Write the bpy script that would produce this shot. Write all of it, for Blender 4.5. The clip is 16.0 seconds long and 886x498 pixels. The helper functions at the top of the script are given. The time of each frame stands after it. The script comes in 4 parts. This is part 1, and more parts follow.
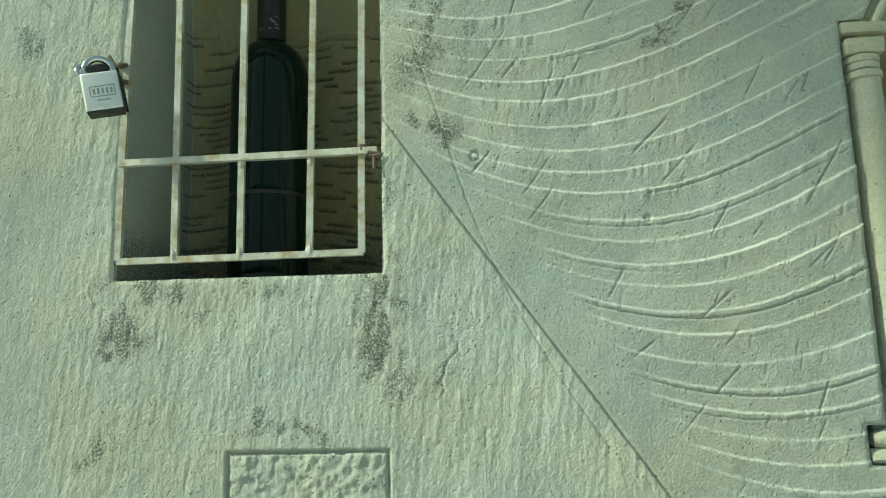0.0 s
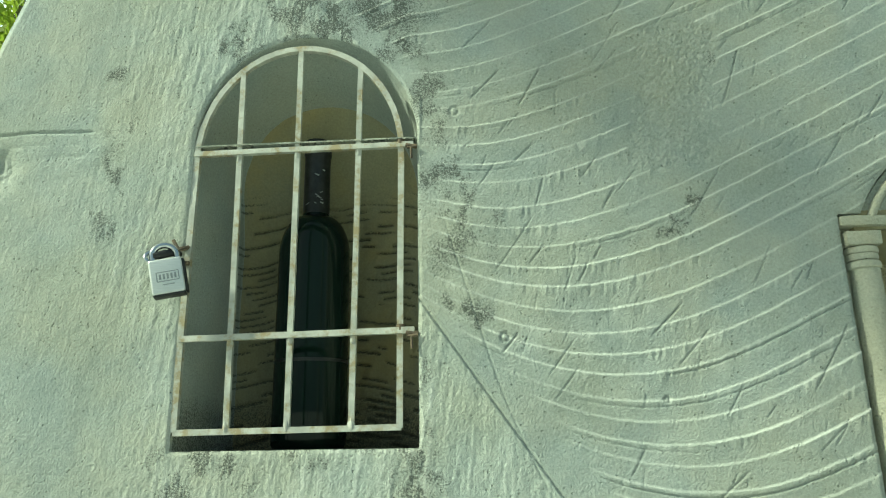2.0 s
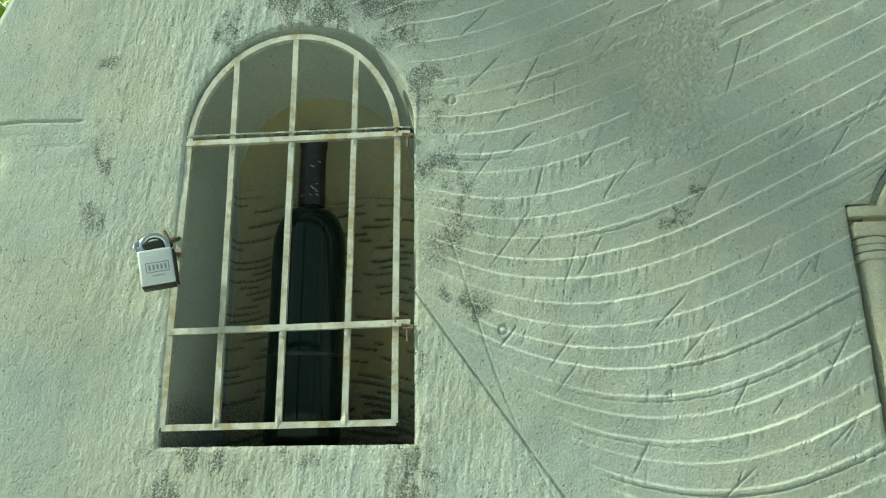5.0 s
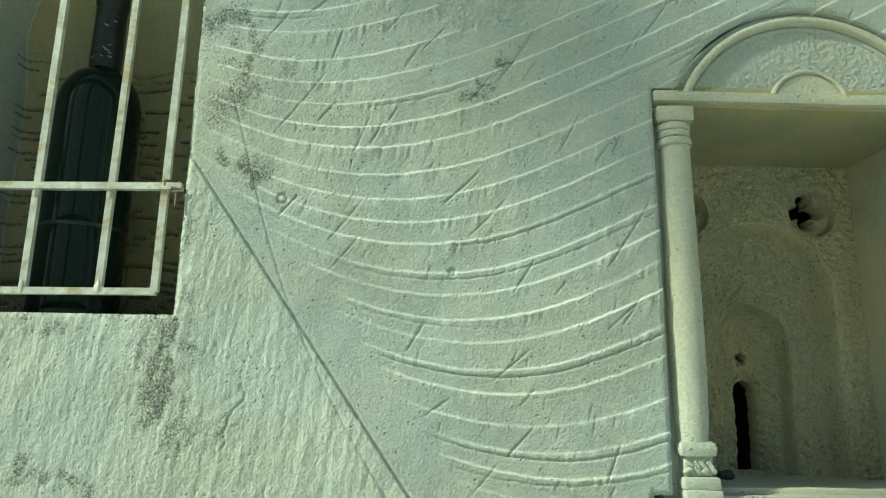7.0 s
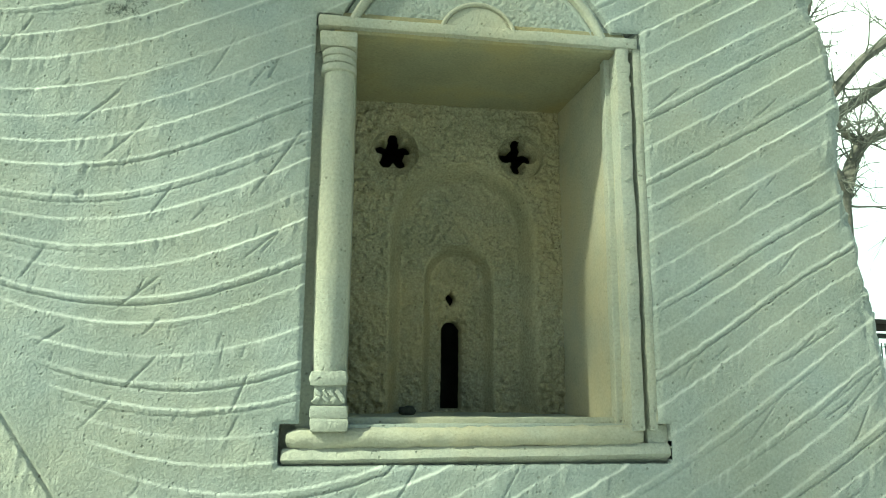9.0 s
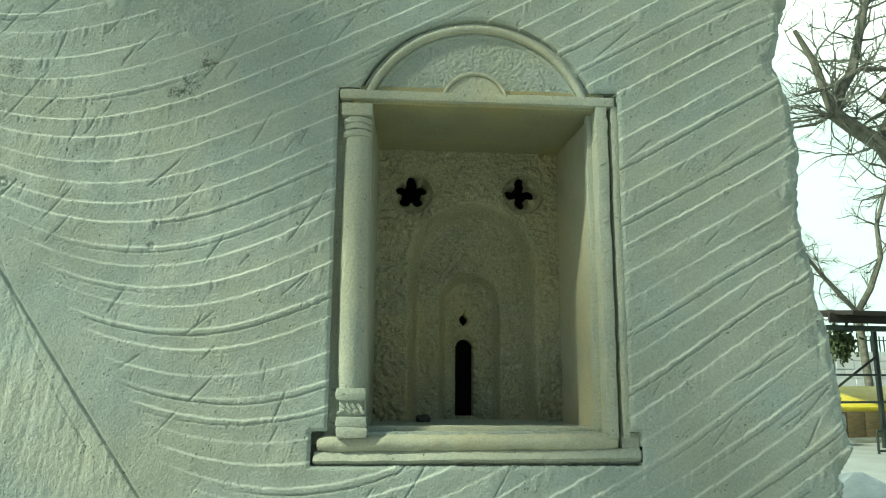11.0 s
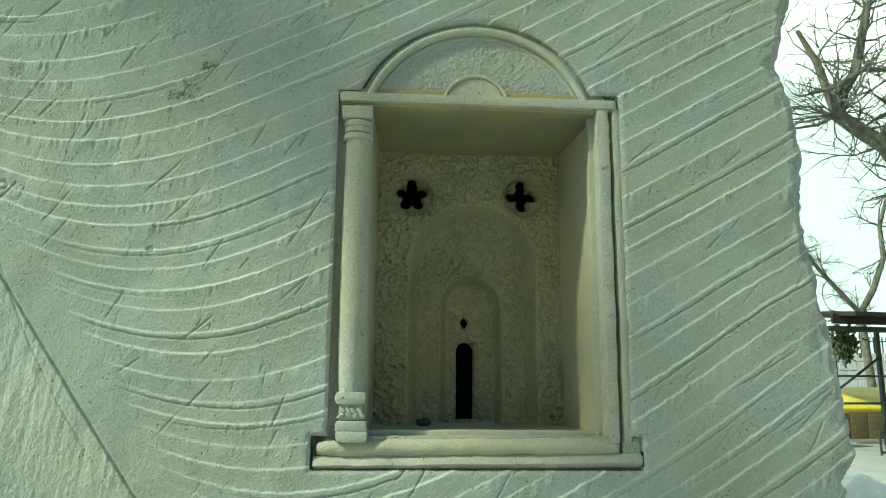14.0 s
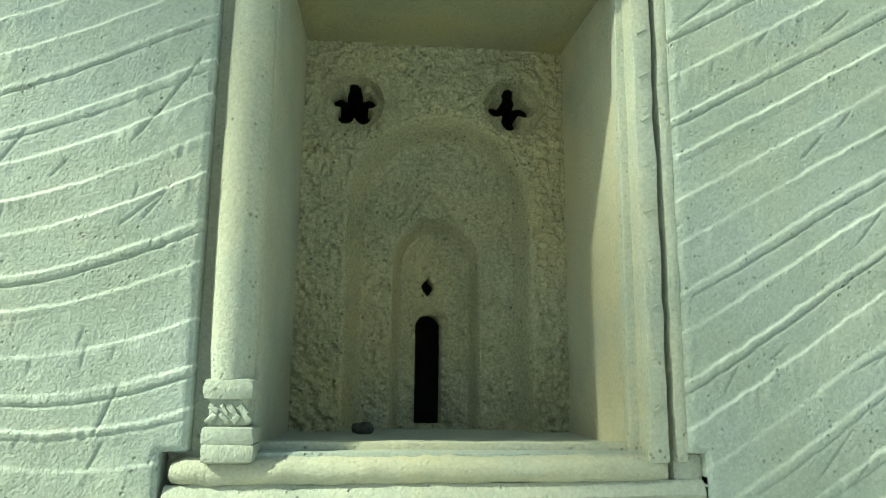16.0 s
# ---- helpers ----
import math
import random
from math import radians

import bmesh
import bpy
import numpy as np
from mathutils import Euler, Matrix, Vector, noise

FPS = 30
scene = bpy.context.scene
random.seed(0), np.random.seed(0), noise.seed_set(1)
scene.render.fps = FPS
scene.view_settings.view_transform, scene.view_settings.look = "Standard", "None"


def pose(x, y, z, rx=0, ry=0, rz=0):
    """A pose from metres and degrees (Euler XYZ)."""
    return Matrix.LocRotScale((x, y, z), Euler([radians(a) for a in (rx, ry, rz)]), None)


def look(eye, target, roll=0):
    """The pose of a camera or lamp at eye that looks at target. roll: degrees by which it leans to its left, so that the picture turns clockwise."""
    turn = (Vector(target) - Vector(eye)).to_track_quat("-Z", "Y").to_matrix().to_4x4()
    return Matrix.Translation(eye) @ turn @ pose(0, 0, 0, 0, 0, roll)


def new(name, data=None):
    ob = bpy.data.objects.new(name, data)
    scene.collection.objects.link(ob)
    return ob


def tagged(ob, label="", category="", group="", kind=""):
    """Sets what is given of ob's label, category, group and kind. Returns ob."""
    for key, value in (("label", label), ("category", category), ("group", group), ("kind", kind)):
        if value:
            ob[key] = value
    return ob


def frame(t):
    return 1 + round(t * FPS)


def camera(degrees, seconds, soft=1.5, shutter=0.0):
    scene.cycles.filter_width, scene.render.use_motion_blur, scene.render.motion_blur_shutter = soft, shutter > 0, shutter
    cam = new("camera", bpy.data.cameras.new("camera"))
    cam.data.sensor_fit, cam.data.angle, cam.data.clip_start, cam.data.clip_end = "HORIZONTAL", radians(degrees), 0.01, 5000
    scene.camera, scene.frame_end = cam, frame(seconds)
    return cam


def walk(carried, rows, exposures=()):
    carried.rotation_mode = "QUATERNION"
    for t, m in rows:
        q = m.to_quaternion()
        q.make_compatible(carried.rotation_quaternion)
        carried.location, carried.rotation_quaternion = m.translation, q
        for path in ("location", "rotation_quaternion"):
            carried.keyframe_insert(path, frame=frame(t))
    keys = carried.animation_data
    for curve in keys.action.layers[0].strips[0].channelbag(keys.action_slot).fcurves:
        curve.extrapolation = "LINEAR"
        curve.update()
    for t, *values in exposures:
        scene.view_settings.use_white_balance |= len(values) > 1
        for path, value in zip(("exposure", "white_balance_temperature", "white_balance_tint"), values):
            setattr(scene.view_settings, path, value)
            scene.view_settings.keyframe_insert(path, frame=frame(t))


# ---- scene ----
cam = camera(64.4, 16.0, soft=1.1)
METRES, EYE, TILT, LEAN, TURN = 1.0, 1.5, 0.0, 0.0, 0.0
ROWS = [
    (0.0, 0.0, 0.0, 0.0, 0.23, 9.29, 1.4),
    (0.5, -0.006, -0.0202, 0.0468, 0.31, 11.48, 2.04),
    (1.0, -0.0138, -0.0478, 0.0682, 1.24, 13.16, 1.67),
    (1.5, -0.0144, -0.0613, 0.0775, 1.33, 14.39, 1.1),
    (2.0, -0.0128, -0.0719, 0.0834, 1.49, 15.32, 0.86),
    (2.5, -0.0115, -0.0748, 0.0843, 1.61, 15.89, 0.86),
    (3.0, -0.0106, -0.067, 0.0831, 1.56, 15.68, 0.73),
    (5.5, -0.0068, -0.05, 0.0742, 1.62, 15.75, 0.7),
    (6.0, 0.0234, -0.0439, 0.0704, 0.88, 15.67, 0.33),
    (6.5, 0.0779, -0.0213, 0.0402, -1.67, 14.39, 0.22),
    (7.0, 0.1257, 0.0125, 0.0055, -4.2, 12.92, -0.82),
    (7.5, 0.1897, 0.0346, -0.0177, -7.26, 11.84, -1.62),
    (8.0, 0.2499, 0.0691, -0.0248, -8.17, 11.83, -1.01),
    (8.5, 0.3031, 0.0499, -0.0245, -10.41, 11.5, -0.48),
    (9.0, 0.3484, 0.009, -0.0236, -11.15, 10.7, -0.42),
    (11.5, 0.3743, -0.119, -0.0034, -6.34, 10.42, -0.31),
    (12.0, 0.3733, -0.118, -0.0025, -6.49, 10.51, -0.39),
    (12.5, 0.3735, -0.121, -0.0022, -6.62, 10.73, -0.36),
    (13.0, 0.373, -0.1173, -0.0026, -6.65, 10.65, -0.29),
    (13.5, 0.3734, -0.1137, -0.0039, -6.52, 10.42, -0.39),
    (14.0, 0.376, -0.1103, -0.0028, -6.68, 10.44, -0.41),
    (14.5, 0.3804, -0.1078, -0.002, -7.13, 10.59, -0.31),
    (15.0, 0.3899, -0.0774, -0.0069, -7.88, 10.1, -0.25),
    (15.5, 0.4038, 0.0255, -0.013, -8.91, 10.54, -0.49),
    (16.0, 0.4306, 0.1505, -0.0161, -8.21, 10.68, -0.57),
]
walk(cam, [(t, pose(0, 0, EYE, TILT, LEAN, TURN) @ pose(METRES * x, METRES * y, METRES * z, 90 + pitch, roll, yaw)) for t, x, y, z, yaw, pitch, roll in ROWS],
     [(0.0, -0.4, 6000.0, -20.0), (0.5, -0.42, 6000.0, -20.0), (1.5, -0.25, 6000.0, -20.0), (3.0, -0.22, 6000.0, -20.0), (6.0, -0.23, 6000.0, -20.0), (7.0, -0.2, 6000.0, -20.0), (8.0, -0.25, 6000.0, -20.0), (9.0, 0.02, 6000.0, -20.0), (10.3, -0.25, 6000.0, -20.0), (11.5, -0.48, 6000.0, -20.0), (14.5, -0.48, 6000.0, -20.0), (15.0, -0.38, 6000.0, -20.0), (15.5, -0.18, 6000.0, -20.0), (16.0, 0.22, 6000.0, -20.0)])

# ---- world, sun, exposure ----
world = bpy.data.worlds.new("sky")
scene.world = world
world.use_nodes = True
wn = world.node_tree.nodes
sky = wn.new("ShaderNodeTexSky")
sky.sky_type = "NISHITA"
sky.sun_disc = False
sky.sun_elevation = radians(38)
sky.sun_rotation = radians(256)
sky.air_density, sky.dust_density, sky.ozone_density = 1.0, 6.0, 1.0
world.node_tree.links.new(sky.outputs[0], wn["Background"].inputs[0])
wn["Background"].inputs[1].default_value = 0.05
haze = wn.new("ShaderNodeBackground")
haze.inputs[0].default_value = (0.84, 1.0, 1.18, 1)
haze.inputs[1].default_value = 0.27
both = wn.new("ShaderNodeAddShader")
world.node_tree.links.new(wn["Background"].outputs[0], both.inputs[0])
world.node_tree.links.new(haze.outputs[0], both.inputs[1])
world.node_tree.links.new(both.outputs[0], wn["World Output"].inputs[0])

sun = new("sun", bpy.data.lights.new("sun", "SUN"))
sun.data.energy, sun.data.angle, sun.data.color = 6.6, radians(2), (1.0, 0.915, 0.755)
sun.matrix_world = look((-7.3, -2.3, 6.0), (0, 0, 0))

# ---- materials ----


def material(name):
    m = bpy.data.materials.new(name)
    m.use_nodes = True
    return m, m.node_tree.nodes, m.node_tree.links, m.node_tree.nodes["Principled BSDF"]


def noise_node(nodes, links, scale, detail=4.0, rough=0.55, stretch=None):
    tc = nodes.new("ShaderNodeTexCoord")
    n = nodes.new("ShaderNodeTexNoise")
    n.inputs["Scale"].default_value, n.inputs["Detail"].default_value, n.inputs["Roughness"].default_value = scale, detail, rough
    if stretch:
        mp = nodes.new("ShaderNodeMapping")
        mp.inputs["Scale"].default_value = stretch
        links.new(tc.outputs["Object"], mp.inputs[0])
        links.new(mp.outputs[0], n.inputs["Vector"])
    else:
        links.new(tc.outputs["Object"], n.inputs["Vector"])
    return n.outputs["Fac"]


def ramp(nodes, links, fac, stops):
    r = nodes.new("ShaderNodeValToRGB")
    while len(r.color_ramp.elements) < len(stops):
        r.color_ramp.elements.new(0.5)
    for e, (p, c) in zip(r.color_ramp.elements, stops):
        e.position = p
        e.color = (*c, 1) if len(c) == 3 else c
    links.new(fac, r.inputs[0])
    return r.outputs[0]


def mix(nodes, links, fac, a, b, blend="MIX"):
    m = nodes.new("ShaderNodeMix")
    m.data_type, m.blend_type = "RGBA", blend
    for sock, v in ((m.inputs[0], fac), (m.inputs[6], a), (m.inputs[7], b)):
        if isinstance(v, (int, float)):
            sock.default_value = v
        elif isinstance(v, tuple):
            sock.default_value = (*v, 1)
        else:
            links.new(v, sock)
    return m.outputs[2]


def maths(nodes, links, op, a, b=0.0):
    m = nodes.new("ShaderNodeMath")
    m.operation = op
    for sock, v in zip(m.inputs, (a, b)):
        if isinstance(v, (int, float)):
            sock.default_value = v
        else:
            links.new(v, sock)
    return m.outputs[0]


def bump(nodes, links, bsdf, height, distance, strength=1.0):
    b = nodes.new("ShaderNodeBump")
    b.inputs["Strength"].default_value, b.inputs["Distance"].default_value = strength, distance
    links.new(height, b.inputs["Height"])
    links.new(b.outputs[0], bsdf.inputs["Normal"])


def stone(name, light, dark, ochre, ochre_amount=0.5, pits=0.5, relief=0.0005, darkened=False, grain=0.14):
    """Soft pale limestone: mottled colour, small pits, blackened where the mesh carries lichen or painted shade."""
    m, n, l, b = material(name)
    col = ramp(n, l, noise_node(n, l, 14, 6), [(0.3, dark), (0.7, light)])
    fine = ramp(n, l, noise_node(n, l, 420, 3), [(0.3, (1 - grain,) * 3), (0.7, (1 + grain * 0.6,) * 3)])
    col = mix(n, l, 1.0, col, fine, "MULTIPLY")
    hue = ramp(n, l, noise_node(n, l, 11, 3, 0.5), [(0.36, (0.97, 1.0, 1.03)), (0.64, (1.02, 1.0, 0.94))])
    col = mix(n, l, 1.0, col, hue, "MULTIPLY")
    blot = ramp(n, l, noise_node(n, l, 7, 5, 0.6), [(0.48, (0, 0, 0)), (0.75, (1, 1, 1))])
    col = mix(n, l, maths(n, l, "MULTIPLY", blot, ochre_amount), col, ochre)
    vor = n.new("ShaderNodeTexVoronoi")
    tc = n.new("ShaderNodeTexCoord")
    l.new(tc.outputs["Object"], vor.inputs["Vector"])
    vor.inputs["Scale"].default_value = 210
    pit = ramp(n, l, vor.outputs["Distance"], [(0.10, (0, 0, 0)), (0.26, (1, 1, 1))])
    some = ramp(n, l, noise_node(n, l, 60, 3), [(0.50, (0, 0, 0)), (0.62, (1, 1, 1))])
    hole = maths(n, l, "MULTIPLY", maths(n, l, "SUBTRACT", 1.0, pit), some)
    hole = maths(n, l, "MULTIPLY", hole, pits)
    col = mix(n, l, maths(n, l, "MULTIPLY", hole, 0.45), col, (0.12, 0.12, 0.09))
    if darkened:
        # black speckle: lichen on the face, painted shade in the bottle niche
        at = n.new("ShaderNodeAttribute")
        at.attribute_name = "stain_shade"
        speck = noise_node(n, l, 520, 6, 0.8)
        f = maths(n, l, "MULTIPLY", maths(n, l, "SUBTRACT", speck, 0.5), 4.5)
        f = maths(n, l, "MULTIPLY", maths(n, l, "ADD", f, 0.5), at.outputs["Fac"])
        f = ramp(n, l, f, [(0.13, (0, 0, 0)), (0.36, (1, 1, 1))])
        dr = n.new("ShaderNodeAttribute")
        dr.attribute_name = "dressed"
        col = mix(n, l, dr.outputs["Fac"], mix(n, l, 1.0, col, (0.94, 0.95, 0.94), "MULTIPLY"), mix(n, l, 1.0, col, (1.05, 1.05, 1.02), "MULTIPLY"))
        br = n.new("ShaderNodeAttribute")
        br.attribute_name = "bruise"
        col = mix(n, l, maths(n, l, "MULTIPLY", br.outputs["Fac"], 0.72), col, (0.70, 0.72, 0.64))
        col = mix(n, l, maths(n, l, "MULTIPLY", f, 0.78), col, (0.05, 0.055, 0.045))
    l.new(col, b.inputs["Base Color"])
    b.inputs["Roughness"].default_value = 0.9
    b.inputs["Specular IOR Level"].default_value = 0.325
    h = maths(n, l, "ADD", noise_node(n, l, 500, 4, 0.6), maths(n, l, "MULTIPLY", noise_node(n, l, 130, 3), 0.8))
    h = maths(n, l, "SUBTRACT", h, maths(n, l, "MULTIPLY", hole, 1.2))
    if darkened:
        claw = noise_node(n, l, 1.0, 2, 0.5, (420, 60, 40))
        h = maths(n, l, "ADD", h, maths(n, l, "MULTIPLY", maths(n, l, "MULTIPLY", claw, dr.outputs["Fac"]), 0.5))
    bump(n, l, b, h, relief)
    return m


def simple(name, a, c, scale, rough=0.6, metal=0.0, relief=0.0, detail=4.0, stretch=None):
    m, n, l, b = material(name)
    f = noise_node(n, l, scale, detail, 0.6, stretch)
    l.new(ramp(n, l, f, [(0.3, a), (0.7, c)]), b.inputs["Base Color"])
    b.inputs["Roughness"].default_value, b.inputs["Metallic"].default_value = rough, metal
    if relief:
        bump(n, l, b, f, relief)
    return m


STONE = stone("carved_limestone", (0.46, 0.48, 0.43), (0.38, 0.41, 0.37), (0.44, 0.42, 0.31), 0.4, 0.8, 0.0011, True, 0.15)
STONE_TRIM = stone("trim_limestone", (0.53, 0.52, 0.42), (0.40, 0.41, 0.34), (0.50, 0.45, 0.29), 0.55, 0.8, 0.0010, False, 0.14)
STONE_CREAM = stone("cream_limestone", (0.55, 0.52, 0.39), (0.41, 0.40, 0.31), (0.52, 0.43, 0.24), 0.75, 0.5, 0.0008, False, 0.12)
STONE_WARM = stone("pecked_limestone", (0.52, 0.48, 0.33), (0.38, 0.36, 0.24), (0.50, 0.41, 0.20), 0.7, 1.3, 0.0026, False, 0.3)
STONE_BLACK = stone("blackish_limestone", (0.12, 0.12, 0.09), (0.05, 0.055, 0.045), (0.16, 0.14, 0.08), 0.4, 0.6, 0.001)
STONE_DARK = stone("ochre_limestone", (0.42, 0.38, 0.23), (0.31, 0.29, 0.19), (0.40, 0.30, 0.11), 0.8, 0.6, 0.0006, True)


def painted_iron():
    m, n, l, b = material("painted_iron")
    base = ramp(n, l, noise_node(n, l, 60, 4), [(0.35, (0.42, 0.42, 0.36)), (0.65, (0.60, 0.60, 0.52))])
    rust = ramp(n, l, noise_node(n, l, 45, 6, 0.7), [(0.50, (0, 0, 0)), (0.61, (1, 1, 1))])
    l.new(mix(n, l, maths(n, l, "MULTIPLY", rust, 0.75), base, (0.33, 0.24, 0.09)), b.inputs["Base Color"])
    b.inputs["Roughness"].default_value = 0.5
    bump(n, l, b, noise_node(n, l, 350, 4), 0.0004)
    return m


IRON = painted_iron()
RUST = simple("rusty_iron", (0.10, 0.08, 0.06), (0.20, 0.15, 0.09), 250, 0.7, 0.3, 0.0004)
BRUSHED = simple("brushed_steel", (0.72, 0.73, 0.70), (0.82, 0.83, 0.80), 300, 0.42, 0.55, 0.0001, 3.0, (0.15, 1, 3))
CHROME = simple("chrome_steel", (0.62, 0.64, 0.63), (0.72, 0.73, 0.72), 200, 0.16, 1.0)
BLACK_MATT = simple("black_matt", (0.015, 0.016, 0.015), (0.03, 0.03, 0.028), 90, 0.55)
ENGRAVED = simple("engraved_grey", (0.30, 0.32, 0.31), (0.38, 0.40, 0.39), 200, 0.5, 0.6)


def bottle_glass():
    m, n, l, b = material("dark_bottle_glass")
    l.new(ramp(n, l, noise_node(n, l, 30, 3, 0.5, (1, 1, 0.15)), [(0.3, (0.004, 0.010, 0.007)), (0.7, (0.008, 0.018, 0.012))]), b.inputs["Base Color"])
    b.inputs["IOR"].default_value = 1.47
    b.inputs["Specular IOR Level"].default_value = 0.24
    dust = noise_node(n, l, 120, 4, 0.6, (1, 1, 0.05))
    l.new(maths(n, l, "ADD", maths(n, l, "MULTIPLY", dust, 0.04), 0.01), b.inputs["Roughness"])
    return m


GLASS = bottle_glass()
FOIL = simple("dark_foil", (0.010, 0.012, 0.011), (0.03, 0.032, 0.03), 120, 0.35, 0.2, 0.0006)
FOIL_WORN = simple("worn_foil", (0.20, 0.21, 0.20), (0.34, 0.35, 0.33), 300, 0.5, 0.3)
PEBBLE = simple("dark_pebble", (0.03, 0.035, 0.025), (0.08, 0.08, 0.06), 300, 0.85, 0.0, 0.001)
BARK = simple("bark", (0.09, 0.09, 0.07), (0.22, 0.21, 0.17), 9, 0.9, 0.0, 0.02)
TWIG = simple("twig", (0.11, 0.12, 0.10), (0.18, 0.18, 0.15), 15, 0.9)
LEAF = simple("sunlit_leaf", (0.10, 0.17, 0.02), (0.34, 0.40, 0.05), 5, 0.6)
ln, ll = LEAF.node_tree.nodes, LEAF.node_tree.links
thin = ln.new("ShaderNodeBsdfTranslucent")
thin.inputs[0].default_value = (0.40, 0.52, 0.06, 1)
half = ln.new("ShaderNodeMixShader")
half.inputs[0].default_value = 0.5
ll.new(ln["Principled BSDF"].outputs[0], half.inputs[1])
ll.new(thin.outputs[0], half.inputs[2])
ll.new(half.outputs[0], ln["Material Output"].inputs[0])
DARKLEAF = simple("dark_leaf", (0.03, 0.05, 0.02), (0.07, 0.09, 0.03), 14, 0.7)
ASPHALT = simple("pale_paving", (0.31, 0.32, 0.31), (0.41, 0.42, 0.40), 1.5, 0.9, 0.0, 0.004)
ROOFING = simple("brown_roof", (0.014, 0.011, 0.009), (0.03, 0.024, 0.02), 6, 0.7)
STEEL_GREEN = simple("dark_green_steel", (0.02, 0.03, 0.025), (0.04, 0.05, 0.04), 8, 0.5)
YELLOW = simple("yellow_paint", (0.62, 0.52, 0.03), (0.74, 0.62, 0.06), 4, 0.5)
PLANK = simple("brown_plank", (0.13, 0.10, 0.05), (0.22, 0.17, 0.08), 6, 0.7, 0, 0.002, 4.0, (1, 1, 5))
BLOCK = simple("pale_blockwork", (0.55, 0.56, 0.55), (0.70, 0.71, 0.70), 2.5, 0.9, 0, 0.004)
WHITE_STONE = simple("white_stone", (0.60, 0.62, 0.62), (0.78, 0.79, 0.78), 22, 0.85, 0, 0.006)

# ---- mesh helpers ----
ORG = {}


def thing(name, place, label, category, group="", kind=""):
    ob = new(name)
    ob.location = place
    ob.empty_display_size = 0.05
    ORG[ob.name] = Vector(place)
    return tagged(ob, label, category, group, kind)


def part(name, bm, mat, parent, label="", smooth=True):
    """One mesh, built in world metres, as a part of its parent."""
    me = bpy.data.meshes.new(name)
    org = ORG[parent.name]
    bmesh.ops.translate(bm, verts=bm.verts, vec=-org)
    bmesh.ops.recalc_face_normals(bm, faces=bm.faces)
    bm.to_mesh(me)
    bm.free()
    me.materials.append(mat)
    if smooth:
        me.shade_smooth()
        me.set_sharp_from_angle(angle=radians(38))
    ob = new(name, me)
    ob.parent = parent
    ORG[ob.name] = org
    return tagged(ob, label)


def box(size, m=None, bevel=0.0, seg=2):
    bm = bmesh.new()
    bmesh.ops.create_cube(bm, size=1.0, matrix=Matrix.Diagonal((*size, 1)))
    if bevel:
        bmesh.ops.bevel(bm, geom=bm.edges[:], offset=bevel, segments=seg, affect="EDGES", profile=0.6)
    if m is not None:
        bm.transform(m)
    return bm


def lathe(profile, segs=32, m=None):
    """A turned form from (radius, height) pairs."""
    bm = bmesh.new()
    rings = []
    for r, h in profile:
        rings.append([bm.verts.new((r * math.cos(2 * math.pi * k / segs), r * math.sin(2 * math.pi * k / segs), h)) for k in range(segs)])
    for a, b in zip(rings, rings[1:]):
        for k in range(segs):
            bm.faces.new((a[k], a[(k + 1) % segs], b[(k + 1) % segs], b[k]))
    bm.faces.new(rings[0][::-1])
    bm.faces.new(rings[-1])
    if m is not None:
        bm.transform(m)
    return bm


def sweep(points, radii, sides=8, square=False, closed=False, turn=0.0):
    """A rod along points; square rods keep a flat face to the front."""
    bm = bmesh.new()
    pts = [Vector(p) for p in points]
    if not hasattr(radii, "__len__"):
        radii = [radii] * len(pts)
    n = len(pts)
    rings = []
    ref = Vector((0, 1, 0))
    for i, p in enumerate(pts):
        a = pts[(i - 1) % n] if (i or closed) else pts[0]
        b = pts[(i + 1) % n] if (i < n - 1 or closed) else pts[-1]
        d = (b - a).normalized()
        r = ref if abs(d.dot(ref)) < 0.95 else Vector((1, 0, 0))
        u = d.cross(r).normalized()
        v = u.cross(d)
        ring = []
        for k in range(sides):
            an = 2 * math.pi * (k + (0.5 if square else 0)) / sides + turn
            ring.append(bm.verts.new(p + radii[i] * (math.cos(an) * u + math.sin(an) * v)))
        rings.append(ring)
    pairs = list(zip(rings, rings[1:])) + ([(rings[-1], rings[0])] if closed else [])
    for a, b in pairs:
        for k in range(sides):
            bm.faces.new((a[k], a[(k + 1) % sides], b[(k + 1) % sides], b[k]))
    if not closed:
        bm.faces.new(rings[0][::-1])
        bm.faces.new(rings[-1])
    return bm


def roughen(bm, amount, scale, seed=0.0):
    for v in bm.verts:
        q = v.co * scale + Vector((seed, seed * 1.7, seed * 0.3))
        v.co += Vector((noise.noise(q), noise.noise(q + Vector((31, 7, 3))), noise.noise(q + Vector((5, 71, 13))))) * amount
    return bm


def merge(*bms):
    out = bmesh.new()
    for b in bms:
        me = bpy.data.meshes.new("tmp")
        b.to_mesh(me)
        b.free()
        out.from_mesh(me)
        bpy.data.meshes.remove(me)
    return out


RNG = np.random.RandomState(7)


def value_noise(x, y, seed):
    """Smooth noise from -1 to 1 on arrays."""
    table = np.random.RandomState(seed).rand(256, 256) * 2 - 1
    xi, yi = np.floor(x).astype(int), np.floor(y).astype(int)
    fx, fy = x - xi, y - yi
    fx, fy = fx * fx * (3 - 2 * fx), fy * fy * (3 - 2 * fy)
    a, b = table[xi % 256, yi % 256], table[(xi + 1) % 256, yi % 256]
    c, d = table[xi % 256, (yi + 1) % 256], table[(xi + 1) % 256, (yi + 1) % 256]
    return (a * (1 - fx) + b * fx) * (1 - fy) + (c * (1 - fx) + d * fx) * fy


def fbm(x, y, seed, octaves=3):
    return sum(value_noise(x * 2 ** k, y * 2 ** k, seed + k) * 0.5 ** k for k in range(octaves))


